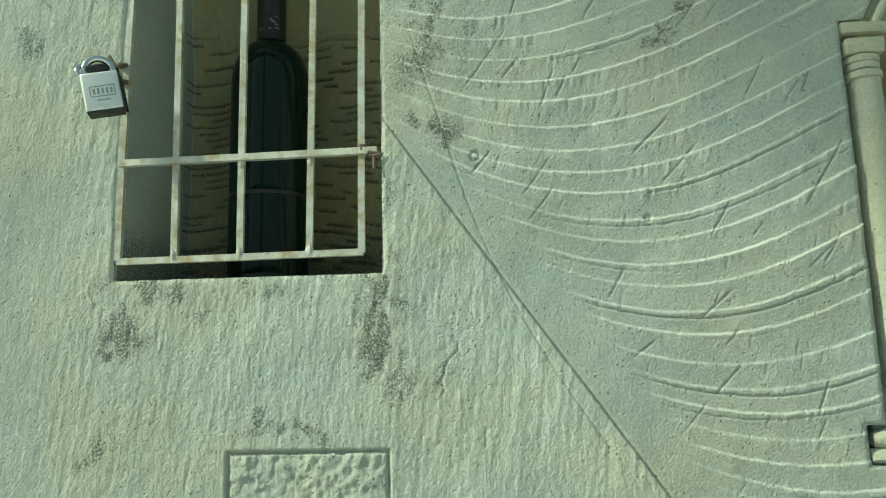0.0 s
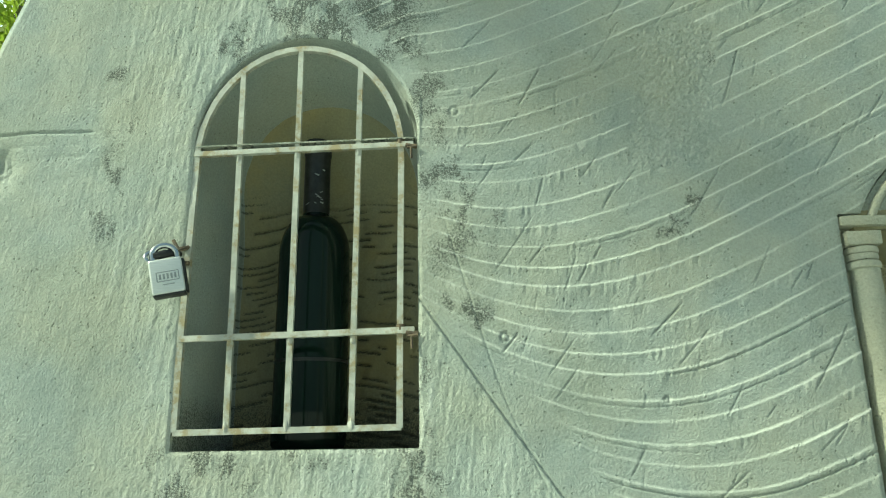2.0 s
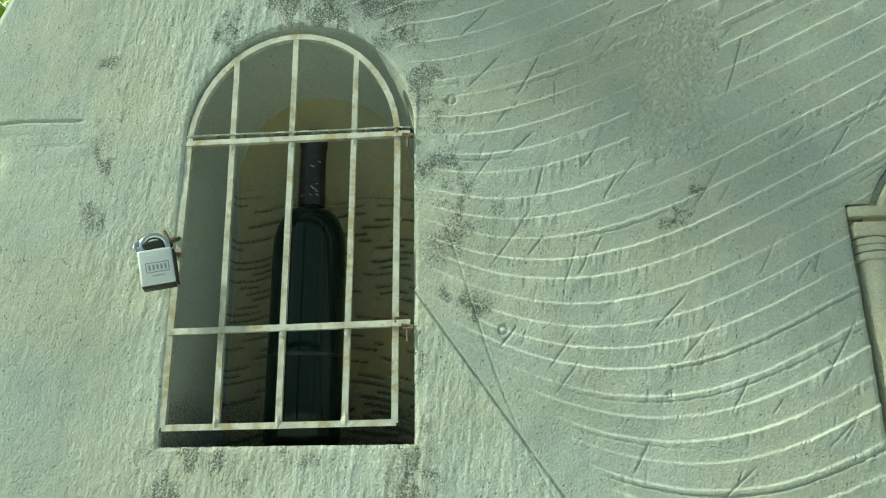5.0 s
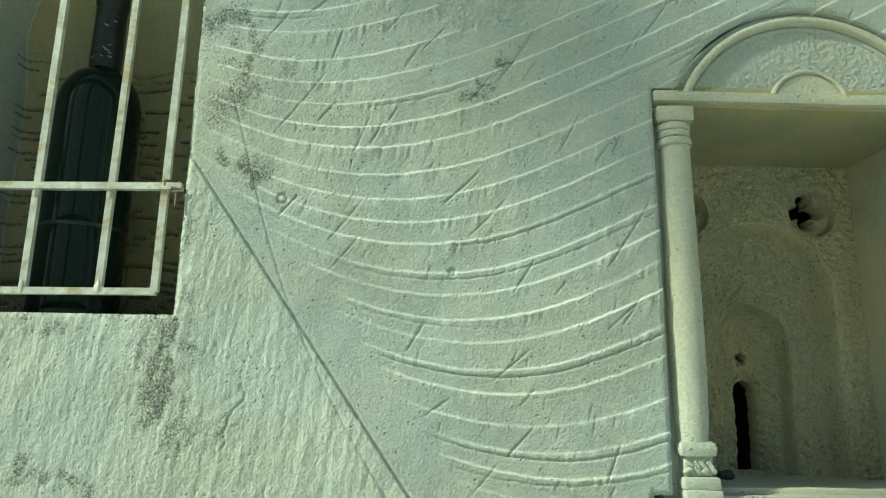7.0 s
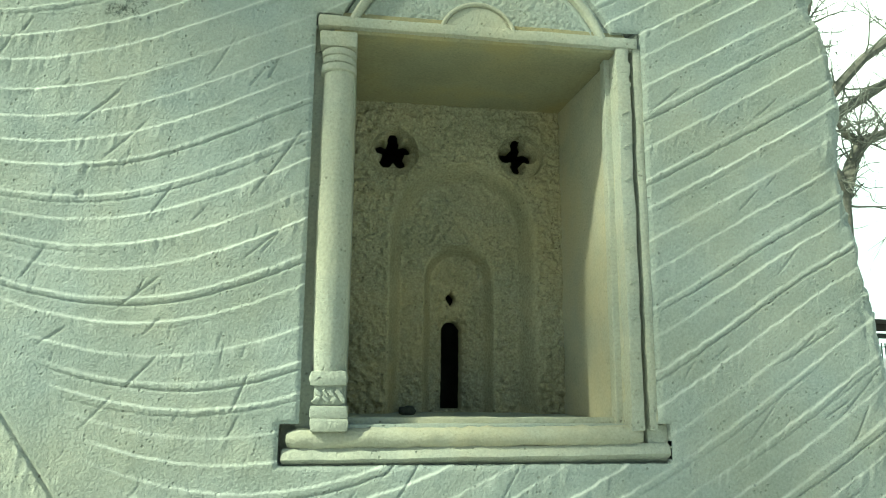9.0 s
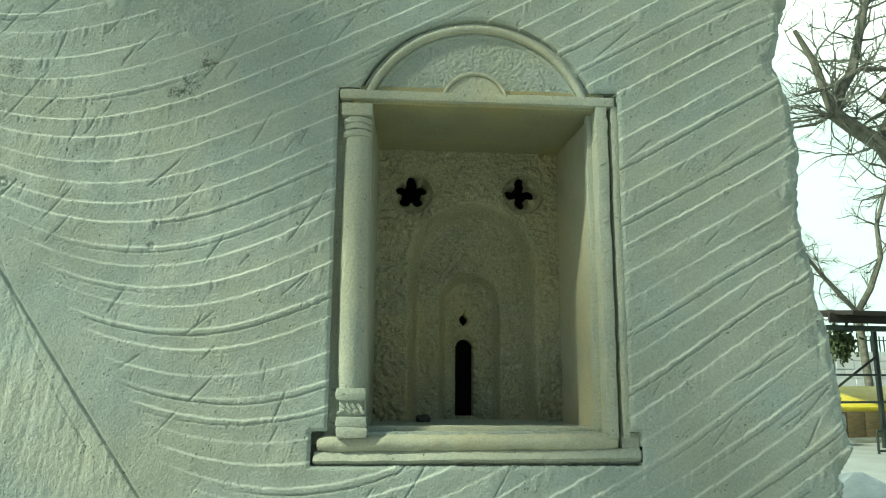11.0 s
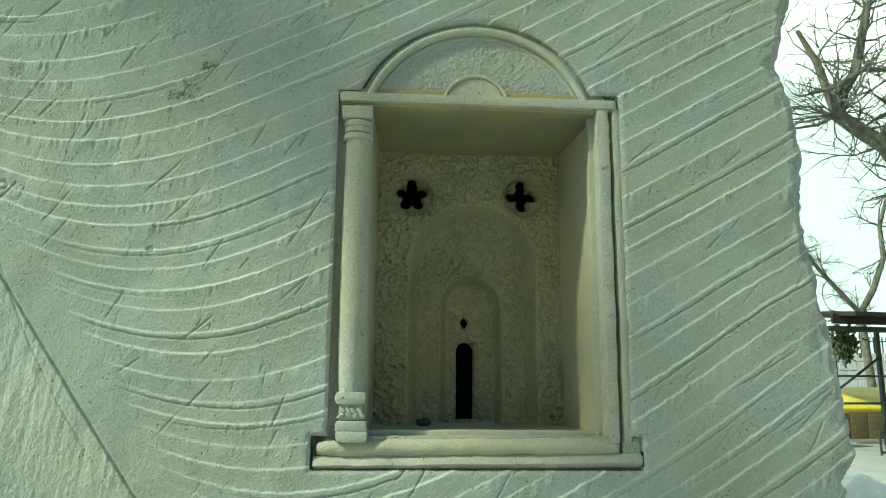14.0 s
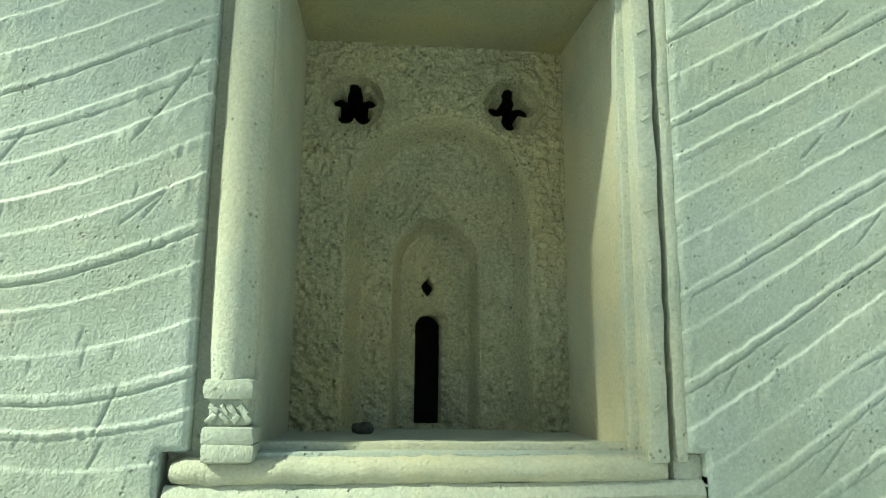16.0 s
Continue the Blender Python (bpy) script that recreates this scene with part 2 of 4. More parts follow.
def step(a, b, v):
    t = np.clip((v - a) / (b - a), 0, 1)
    return t * t * (3 - 2 * t)


def sheet(name, X, Y, Z, keep, mat, lip=0.0, stain_shade=None, dressed=None, bruise=None):
    """A grid of points as one mesh; cells not kept are open, and their rims fold back by lip."""
    nz, nx = X.shape
    idx = np.arange(nz * nx).reshape(nz, nx)
    co = np.stack([X.ravel(), Y.ravel(), Z.ravel()], 1)
    q = np.stack([idx[:-1, :-1], idx[:-1, 1:], idx[1:, 1:], idx[1:, :-1]], -1)[keep]
    if lip:
        e = []
        a, b = keep[:, :-1], keep[:, 1:]
        for flip, sel in ((0, a & ~b), (1, ~a & b)):
            i, j = np.nonzero(sel)
            p, r = idx[i, j + 1], idx[i + 1, j + 1]
            e.append(np.stack([r, p] if not flip else [p, r], 1))
        a, b = keep[:-1, :], keep[1:, :]
        for flip, sel in ((0, a & ~b), (1, ~a & b)):
            i, j = np.nonzero(sel)
            p, r = idx[i + 1, j], idx[i + 1, j + 1]
            e.append(np.stack([p, r] if not flip else [r, p], 1))
        e = np.concatenate(e)
        used = np.unique(e)
        remap = np.full(len(co), -1)
        remap[used] = len(co) + np.arange(len(used))
        extra = co[used].copy()
        extra[:, 1] += lip
        co = np.concatenate([co, extra])
        q = np.concatenate([q, np.stack([e[:, 0], e[:, 1], remap[e[:, 1]], remap[e[:, 0]]], 1)])
        if stain_shade is not None:
            stain_shade = np.concatenate([stain_shade.ravel(), stain_shade.ravel()[used]])
            dressed = np.concatenate([dressed.ravel(), dressed.ravel()[used]])
        if bruise is not None:
            bruise = np.concatenate([bruise.ravel(), bruise.ravel()[used]])
    used = np.unique(q)
    remap = np.full(len(co), -1)
    remap[used] = np.arange(len(used))
    co, q = co[used], remap[q]
    me = bpy.data.meshes.new(name)
    me.vertices.add(len(co))
    me.vertices.foreach_set("co", co.astype(np.float32).ravel())
    me.loops.add(q.size)
    me.loops.foreach_set("vertex_index", q.astype(np.int32).ravel())
    me.polygons.add(len(q))
    me.polygons.foreach_set("loop_start", np.arange(0, q.size, 4, dtype=np.int32))
    me.update(calc_edges=True)
    if stain_shade is not None:
        at = me.attributes.new("stain_shade", "FLOAT", "POINT")
        at.data.foreach_set("value", np.asarray(stain_shade).ravel()[used].astype(np.float32))
        at = me.attributes.new("dressed", "FLOAT", "POINT")
        at.data.foreach_set("value", np.asarray(dressed).ravel()[used].astype(np.float32))
    if bruise is not None:
        at = me.attributes.new("bruise", "FLOAT", "POINT")
        at.data.foreach_set("value", bruise.ravel()[used].astype(np.float32))
    me.materials.append(mat)
    me.shade_smooth()
    me.validate()
    return me


# ---- the carved rock wall ----


def face(x):
    """How far ahead the dressed face of the rock stands at x."""
    return 0.592 - 0.052 * x - 0.02 * x * x


COEF = {(1, 0): -0.375, (1, 1): -0.488, (1, 2): 0.799, (1, 3): -0.210, (1, 4): -0.352, (1, 5): 0.223, (2, 0): -0.340,
        (2, 1): 0.823, (2, 2): -0.559, (2, 3): -0.153, (2, 4): 0.129, (3, 0): 0.493, (3, 1): -0.961, (3, 2): 0.133,
        (3, 3): 0.244, (4, 0): -0.397, (4, 1): 0.428, (4, 2): -0.029, (5, 0): 0.211, (5, 1): -0.059, (6, 0): -0.051}


def stroke(x, z):
    """The chisel strokes run along the level lines of this function."""
    xc, zc = np.clip(x, -0.06, 0.86), np.clip(z, 1.36, 2.06)
    u, v = (xc - 0.25) / 0.4, (zc - 1.65) / 0.4
    return 0.4 * (v + sum(c * u ** i * v ** j for (i, j), c in COEF.items())) + (z - zc) * 0.9 - (x - xc) * 0.4


def sd_box(x, z, x0, x1, z0, z1):
    dx, dz = np.maximum(x0 - x, x - x1), np.maximum(z0 - z, z - z1)
    return np.where((dx > 0) & (dz > 0), np.hypot(dx, dz), np.maximum(dx, dz))


def niche_arch(x, z, grow=0.0):
    """Below zero inside the arched opening of the bottle niche."""
    r = 0.1175 + grow
    low = sd_box(x, z, -0.1695 - r, -0.1695 + r, 1.5780 - grow, 1.885)
    e = np.hypot((x + 0.1695) / r, (z - 1.885) / (0.125 + grow))
    top = np.where(z > 1.885, (e - 1) * r, 1.0)
    return np.minimum(low, top)


def niche_frame(x, z):
    """Below zero inside the carved frame of the shrine niche."""
    body = sd_box(x, z, 0.3475, 0.6345, 1.4130, 1.7860)
    foot = sd_box(x, z, 0.3325, 0.6450, 1.4130, 1.4440)
    arc = np.maximum(np.hypot(x - 0.4885, z - 1.7353) - 0.1297, 1.780 - z)
    return np.minimum(np.minimum(body, foot), arc)


def openings(x, z):
    return np.minimum(niche_arch(x, z), niche_frame(x, z))


def rock_relief(x, z):
    """Outward relief of the face in metres, and how much lichen each point carries."""
    D = 0.0016 * fbm(x * 7, z * 7, 11) + 0.00045 * fbm(x * 40, z * 40, 21)
    seam = -0.053 + (1.719 - z) * 0.70
    seam = np.where(z > 1.719, -0.052 + (z - 1.719) * 0.02, seam)
    seam = np.where(z > 1.93, -0.052 - (z - 1.93) * 0.9, seam)
    right = x - seam
    # chisel bands
    start = np.where(z < 1.70, 0.012 + 0.024 * step(1.70, 1.60, z), np.where(z < 1.93, 0.0, 0.012))
    band = step(start - 0.004, start + 0.03, right + 0.012 * value_noise(x * 20, z * 60, 5))
    L = stroke(x, z) + 0.0014 * value_noise(x * 9, z * 9, 31) + 0.0005 * value_noise(x * 130, z * 130, 32)
    rs = np.random.RandomState(3)
    lv = np.array([-1.2, -1.1, -1.0, -0.9, -0.8, -0.72, -0.65, -0.59, -0.54, -0.5, -0.465, -0.438, -0.41, -0.3847, -0.3659, -0.3492, -0.3343, -0.3176,
                   -0.3053, -0.291, -0.2775, -0.2625, -0.2491, -0.2315, -0.2142, -0.1944, -0.1755, -0.1542, -0.1275, -0.1067, -0.0817, -0.0606,
                   -0.0369, -0.0152, 0.014, 0.0366, 0.0615, 0.0883, 0.1185, 0.1422, 0.1693, 0.1945, 0.2209, 0.2542, 0.2791,
                   0.3054, 0.3298, 0.3568, 0.3791, 0.4056, 0.43, 0.4546, 0.48, 0.505, 0.53, 0.56, 0.6, 0.7])
    cut_under = (-0.1067, -0.1755, -0.2491, -0.2775, -0.3343, -0.3659, -0.1275, 0.0141)
    grow = np.clip(np.hypot(*np.gradient(stroke(x, z), z[:, 0], x[0])), 0.15, 4.0)
    # overlapping shallow scales: each rises to a lip, some with a cut under it
    k = np.clip(np.searchsorted(lv, L), 1, len(lv) - 1)
    lo, hi = lv[k - 1], lv[k]
    s = np.clip((L - lo) / (hi - lo), 0, 1)
    below, above = (hi - L) / grow, (L - lo) / grow
    amp = rs.uniform(0.0010, 0.0017, len(lv))[k]
    amp = amp * (0.5 + 0.8 * step(-0.5, 0.6, value_noise(x * 13 + k * 3.7, z * 3 + k * 1.3, 41)))
    power = rs.uniform(1.0, 2.4, len(lv))[k]
    saw = amp * s ** power * step(0.0, 0.0010, below)
    deep = np.array([1.0 if min(abs(v - c) for c in cut_under) < 0.001 else (0.55 if rs.rand() > 0.7 else 0.05) for v in lv])[k]
    cut = -0.0016 * deep * np.exp(-((below - 0.0060 - 0.002 * value_noise(x * 8 + k * 5.1, z * 2, 43)) / 0.0008) ** 2)
    h = saw + cut * step(-0.35, 0.25, value_noise(x * 7 + k * 2.3, z * 2 + k, 44))
    # the bruised arris of each scale, paler where the tool broke the stone
    crisp = 0.35 + 0.65 * step(-0.45, 0.35, value_noise(x * 16 + k * 4.1, z * 5 + k * 2.9, 45))
    bruise = crisp * (np.exp(-((below - 0.0006) / 0.0010) ** 2) + 0.45 * np.exp(-(above / 0.0008) ** 2))
    ticks = np.maximum(0, value_noise((x - 0.10 * (z - 1.6)) * 300, z * 40, 46)) * step(0.0, 0.5, value_noise(x * 14 + k * 1.7, z * 14, 47))
    bruise = bruise + 0.55 * ticks * step(0.35, 0.85, s)
    patch = sd_box(x - (z - 1.9) * 0.12, z, 0.166, 0.246, 1.838, 1.999) + 0.006 * fbm(x * 60, z * 60, 51)
    rough = step(0.004, -0.006, patch)
    fade = band * (1 - rough)
    D = D + h * fade
    # fine claw marks across the bands
    claw = value_noise((x - 0.10 * (z - 1.6)) * 330, z * 50, 61) * step(0.05, 0.6, value_noise(x * 17, z * 25, 62))
    D = D + 0.0006 * claw * band * step(0.35, 0.75, s)
    # pecked patch
    D = D + rough * (-0.0003 + 0.0006 * fbm(x * 520, z * 520, 71, 2))
    # upright claw strokes on the dressed ground left of the seam
    plain = step(0.004, -0.004, right)
    soft = 0.25 + 0.75 * step(-0.42, -0.30, x + 0.05 * value_noise(x * 9, z * 9, 66))
    lean = x - 0.13 * (z - 1.6) + 0.0006 * value_noise(x * 12, z * 12, 81)
    up = value_noise(lean * 250, z * 24, 82) + 0.5 * value_noise(lean * 400, z * 40, 83)
    D = D + plain * soft * (0.00030 * up + 0.00028 * fbm(x * 330, z * 200, 84))
    bruise = bruise * fade + plain * soft * 0.7 * np.maximum(0, up - 0.1) * step(-0.3, 0.5, value_noise(x * 25, z * 18, 85)) + 0.35 * rough * np.maximum(0, fbm(x * 330, z * 330, 72, 2))
    # the seam and the second faint line beside it
    D = D - 0.0022 * np.exp(-(right / 0.0013) ** 2) * (z < 1.721) + 0.0008 * step(0.001, -0.001, right)
    second = x - (0.006 + 0.30 * (1.69 - z) + 0.9 * np.maximum(1.66 - z, 0) ** 2)
    D = D - 0.0009 * np.exp(-(second / 0.0009) ** 2) * step(1.82, 1.76, z) * step(1.40, 1.45, z)
    # panel below the bottle niche
    pan = sd_box(x, z, -0.1825, -0.0485, 1.345, 1.4312)
    D = D - 0.0048 * np.exp(-(pan / 0.0015) ** 2) - step(0.0, -0.002, pan) * (0.0012 - 0.0013 * fbm(x * 150, z * 150, 91, 2))
    # level tool cuts and a hollow near the rounded end
    near = step(-0.375, -0.395, x) * step(-0.50, -0.48, x) * step(1.80, 1.84, z) * step(1.975, 1.95, z)
    D = D - 0.0008 * near * np.maximum(0, value_noise(x * 14, z * 150, 87)) * step(-0.2, 0.3, value_noise(x * 9, z * 45, 88))
    D = D - 0.0022 * np.exp(-((z - 1.908 - 0.002 * value_noise(x * 30, z * 0, 89)) / 0.0016) ** 2) * step(-0.392, -0.41, x)
    D = D - 0.007 * np.exp(-((x + 0.497) / 0.016) ** 2 - ((z - 1.868) / 0.020) ** 2) * (1 + 0.3 * fbm(x * 120, z * 120, 86))
    # hairline cracks in the dressed ground
    for x0, z0, lean, h, w in ((0.001, 1.498, 0.30, 0.030, 0.0010), (-0.468, 1.542, 0.55, 0.022, 0.0014), (0.031, 1.440, 0.15, 0.010, 0.0012)):
        off = x - x0 - lean * (z - z0) - 0.004 * fbm(z * 90, z * 0 + x0 * 50, 97)
        D = D - 0.0011 * np.exp(-(off / w) ** 2) * step(h, h * 0.7, np.abs(z - z0))
    # chisel slips
    slips = []
    for _ in range(190):
        cx, cz = rs.uniform(0.0, 0.83), rs.uniform(1.38, 2.08)
        slips.append((cx, cz, radians(rs.normal(52 if cx < 0.5 else 46, 9)), rs.uniform(0.008, 0.026) * (1.6 if rs.rand() < 0.2 else 1), rs.uniform(0.0006, 0.0016)))
    for _ in range(55):
        cx, cz = rs.uniform(0.0, 0.35), rs.uniform(1.42, 1.75)
        slips.append((cx, cz, radians(rs.normal(75, 8)), rs.uniform(0.004, 0.010), rs.uniform(0.0004, 0.0009)))
    xs, zs = x[0], z[:, 0]
    for cx, cz, an, ln, dp in slips:
        r = ln + 0.006
        j0, j1 = np.searchsorted(xs, (cx - r, cx + r))
        i0, i1 = np.searchsorted(zs, (cz - r, cz + r))
        if j1 <= j0 or i1 <= i0:
            continue
        gx, gz = x[i0:i1, j0:j1] - cx, z[i0:i1, j0:j1] - cz
        along, across = gx * math.cos(an) + gz * math.sin(an), -gx * math.sin(an) + gz * math.cos(an)
        D[i0:i1, j0:j1] -= dp * fade[i0:i1, j0:j1] * np.exp(-((across - along ** 2 * 0.8) / 0.0007) ** 2) * step(ln, ln * 0.6, np.abs(along))
    # lichen
    spots = [(-0.135, 2.036, 0.062, 0.028, 1.0), (-0.082, 2.045, 0.028, 0.022, 0.9), (-0.232, 2.019, 0.034, 0.022, 0.7), (-0.272, 1.997, 0.012, 0.009, 0.8),
             (-0.075, 1.989, 0.022, 0.013, 0.9), (-0.042, 1.936, 0.016, 0.022, 0.6), (-0.034, 1.897, 0.018, 0.018, 0.6), (-0.023, 1.831, 0.034, 0.020, 0.75),
             (0.000, 1.795, 0.020, 0.022, 0.6), (-0.010, 1.764, 0.026, 0.020, 0.55), (0.001, 1.700, 0.010, 0.014, 1.0), (0.209, 1.792, 0.012, 0.014, 0.75),
             (0.185, 1.766, 0.016, 0.008, 0.6), (-0.372, 1.978, 0.012, 0.010, 0.7), (-0.357, 1.923, 0.009, 0.016, 0.75), (-0.366, 1.880, 0.011, 0.030, 0.75),
             (-0.374, 1.806, 0.015, 0.022, 0.55), (-0.390, 2.076, 0.008, 0.010, 0.8), (-0.316, 1.961, 0.007, 0.007, 0.9), (-0.240, 1.566, 0.050, 0.014, 0.7),
             (-0.150, 1.572, 0.070, 0.008, 0.55), (-0.046, 1.580, 0.016, 0.040, 0.65), (-0.052, 1.515, 0.016, 0.040, 0.75), (-0.277, 1.528, 0.014, 0.018, 0.65),
             (-0.289, 1.435, 0.014, 0.014, 0.7), (-0.118, 1.446, 0.018, 0.010, 0.7), (-0.155, 1.448, 0.014, 0.008, 0.6), (-0.014, 1.482, 0.010, 0.012, 0.4),
             (-0.050, 1.640, 0.010, 0.060, 0.45), (0.242, 1.942, 0.008, 0.020, 0.5)]
    T = np.zeros_like(x)
    wx, wz = x + 0.012 * fbm(x * 38, z * 38, 151), z + 0.016 * fbm(x * 38, z * 30, 152)
    ragged = step(-0.35, 0.35, fbm(x * 70, z * 48, 153))
    for cx, cz, rx, rz, much in spots:
        T = np.maximum(T, much * (0.4 + 0.6 * ragged) * np.exp(-((wx - cx) / (rx * 1.5)) ** 2 - ((wz - cz) / (rz * 1.5)) ** 2))
    D = D - 0.0006 * T * np.maximum(0, fbm(x * 190, z * 190, 95, 2))
    # round holes and small knobs
    for cx, cz, r in ((-0.0139, 1.9132, 0.0055), (0.0298, 1.6775, 0.005), (0.1735, 1.617, 0.003)):
        d = np.hypot(x - cx, z - cz)
        D = D - 0.0016 * np.exp(-((d - r * 0.75) / 0.0013) ** 2)
    return D, T, plain * (0.35 + 0.65 * soft), np.clip(bruise, 0, 1)


def rock_wall():
    xs = np.concatenate([np.arange(-1.35, -0.56, 0.02), np.arange(-0.56, 0.875, 0.001), np.arange(0.875, 0.99, 0.004)])
    zs = np.concatenate([np.arange(-0.05, 1.335, 0.035), np.arange(1.335, 2.115, 0.001), np.arange(2.115, 2.62, 0.03)])
    X, Z = np.meshgrid(xs, zs)
    keep = ~((openings(X, Z)[:-1, :-1] < -1e-6) & (openings(X, Z)[:-1, 1:] < -1e-6) & (openings(X, Z)[1:, :-1] < -1e-6) & (openings(X, Z)[1:, 1:] < -1e-6))
    D, T, P, B = rock_relief(X, Z)
    for _ in range(2):
        d = openings(X, Z)
        h = 1e-4
        gx = (openings(X + h, Z) - openings(X - h, Z)) / (2 * h)
        gz = (openings(X, Z + h) - openings(X, Z - h)) / (2 * h)
        near = (d < 0) & (d > -0.004)
        X, Z = np.where(near, X - d * gx, X), np.where(near, Z - d * gz, Z)
    # worn, rounded arrises round the openings
    d = np.abs(openings(X, Z))
    D = D - 0.0016 * np.exp(-(d / 0.0022) ** 2)
    Y = face(X) - D
    # broken edges at both ends roll back into the side of the block
    ez = np.array([1.30, 1.39, 1.408, 1.429, 1.477, 1.554, 1.64, 1.694, 1.712, 1.786, 1.831, 1.870, 1.911, 2.1])
    ex = np.array([0.838, 0.8366, 0.8355, 0.8487, 0.8424, 0.833, 0.818, 0.8169, 0.8214, 0.816, 0.8045, 0.8127, 0.8267, 0.85])
    edge = 0.006 + np.interp(Z, ez, ex) + 0.0012 * fbm(Z * 22, Z * 3, 101) + 0.0008 * fbm(X * 120, Z * 190, 103)
    chip = 0.006 * np.maximum(0, fbm(X * 60, Z * 45, 105)) * step(0.03, 0.0, np.abs(X - edge))
    over = np.maximum(X - edge, 0)
    Y = Y + over * 9 + 0.012 * step(-0.014, 0.004, X - edge) + chip
    X = np.where(X > edge, edge + over * 0.02, X)
    left = -0.511 - 0.30 * (2.05 - Z) + 0.0012 * fbm(Z * 25, Z * 2, 111)
    over = np.maximum(left - X, 0)
    Y = Y + over * 2.2 + 0.006 * step(0.012, 0.0, X - left)
    X = np.where(X < left, left - over * 0.25, X)
    top = np.maximum(Z - 2.45, 0)
    Y = Y + top * 5
    Y = np.minimum(Y, 1.45 + 0.02 * fbm(X * 5, Z * 5, 115))
    me = sheet("rock_wall", X, Y, Z, keep, STONE, 0.022, T, P, B)
    ob = new("wall_rock", me)
    ORG[ob.name] = Vector((0, 0, 0))
    return tagged(ob, "pale grey-green limestone rock face dressed with curved chisel strokes", "rock wall", kind="structure")


rock = rock_wall()


def rock_core():
    """The rough back of the block behind the dressed face."""
    bm = bmesh.new()
    n, m = 26, 30
    grid = []
    for i in range(m + 1):
        z = -0.05 + 2.66 * i / m
        x0, x1 = -0.60 - 0.30 * (2.05 - z) - 0.05, 0.875
        if z > 2.45:
            x0 = x0 + (z - 2.45) * 0.3
        row = []
        for k in range(n + 1):
            a = k / n
            q = Vector((a * 7, z * 3, 2.0))
            row.append(bm.verts.new((x0 + (x1 - x0) * a, 1.44 + 0.12 * math.sin(math.pi * a) * math.sin(math.pi * min(1, max(0, z / 2.6))) + 0.05 * noise.noise(q), z)))
        grid.append(row)
    for a, b in zip(grid, grid[1:]):
        for k in range(n):
            bm.faces.new((a[k + 1], a[k], b[k], b[k + 1]))
    return part("rock_back", roughen(bm, 0.02, 9), STONE, rock, "rough undressed back of the rock")


rock_core()

# ---- the bottle niche: its hollow ----


def niche_hollow():
    """Rounded hollow behind the arched opening, with rough horizontal pick marks."""
    n, rings = 420, 160
    ang = np.linspace(0, 1, n)
    # outline: up the left side, over the arch, down the right side
    r, zc, rz = 0.1180, 1.885, 0.1255
    pts = []
    for a in ang:
        if a < 0.35:
            pts.append((-r, 1.5775 + (zc - 1.5775) * a / 0.35))
        elif a < 0.65:
            th = math.pi * (1 - (a - 0.35) / 0.30)
            pts.append((r * math.cos(th), zc + rz * math.sin(th)))
        else:
            pts.append((r, zc - (zc - 1.5775) * (a - 0.65) / 0.35))
    pts = np.array(pts)
    k = np.linspace(0, 1, rings)[:, None]
    bend = np.clip((k - 0.40) / 0.60, 0, 1)
    depth = 0.004 + 0.125 * np.clip(k / 0.40, 0, 1) + 0.050 * np.sin(bend * math.pi / 2)
    shrink = 1 - 0.10 * np.clip(k / 0.40, 0, 1) - 0.895 * bend ** 1.25
    px = pts[None, :, 0] * shrink
    low = np.minimum(pts[None, :, 1], 1.78)
    pz = low + (pts[None, :, 1] - low) * (1 - 0.16 * np.clip(k / 0.4, 0, 1) - 0.55 * bend ** 1.4)
    high = step(1.80, 2.0, pz)
    py = depth * (1 - 0.30 * high) + 0 * px
    back = step(0.3, 0.5, k) + 0 * px
    phase = pz * 128 + 1.1 * value_noise(px * 22, pz * 9, 125) + 6 * px * px * 40
    row = np.floor(phase)
    on = step(-0.1, 0.15, value_noise(px * 48 + row * 7.31, row * 3.17, 121)) * step(1.90, 1.84, pz)
    marks = -np.exp(-((phase - row - 0.5) / 0.17) ** 2) * on
    py = py - back * 0.0050 * marks + 0.0022 * fbm(px * 30 + 3, pz * 30 + k * 9, 123)
    wx = -0.1695 + px - 0.045 * 0 + py * 0.045
    wy = face(-0.1695 + px) + py
    # shade in the pick cuts and towards the floor, put into the colour
    hollow_shade = np.where(back > 0.2, -1.0 * marks, 0) + 0.5 * step(1.66, 1.60, pz) + 0 * px
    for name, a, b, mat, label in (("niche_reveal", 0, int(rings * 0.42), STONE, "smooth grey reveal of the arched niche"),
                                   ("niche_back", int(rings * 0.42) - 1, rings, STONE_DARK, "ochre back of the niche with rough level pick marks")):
        me = sheet(name, wx[a:b], wy[a:b], pz[a:b], np.ones((b - a - 1, n - 1), bool), mat, 0.0, hollow_shade[a:b], 0 * hollow_shade[a:b])
        ob = new(name, me)
        ob.parent = rock
        ORG[ob.name] = Vector((0, 0, 0))
        tagged(ob, label)


niche_hollow()
part("niche_floor", roughen(box((0.24, 0.19, 0.04), pose(-0.1695, 0.711, 1.5577), 0.002), 0.001, 60), STONE_BLACK, rock, "blackish floor of the arched niche")

# ---- the shrine niche ----
SH = Matrix.Translation((0.49, face(0.49), 0)) @ Matrix(((0.9974, 0.0714, 0, 0), (-0.0714, 0.9974, 0, 0), (0, 0, 1, 0), (0, 0, 0, 1)))
#  in this frame x runs along the wall, y into it, z up


def sh(*a):
    return SH @ pose(*a)


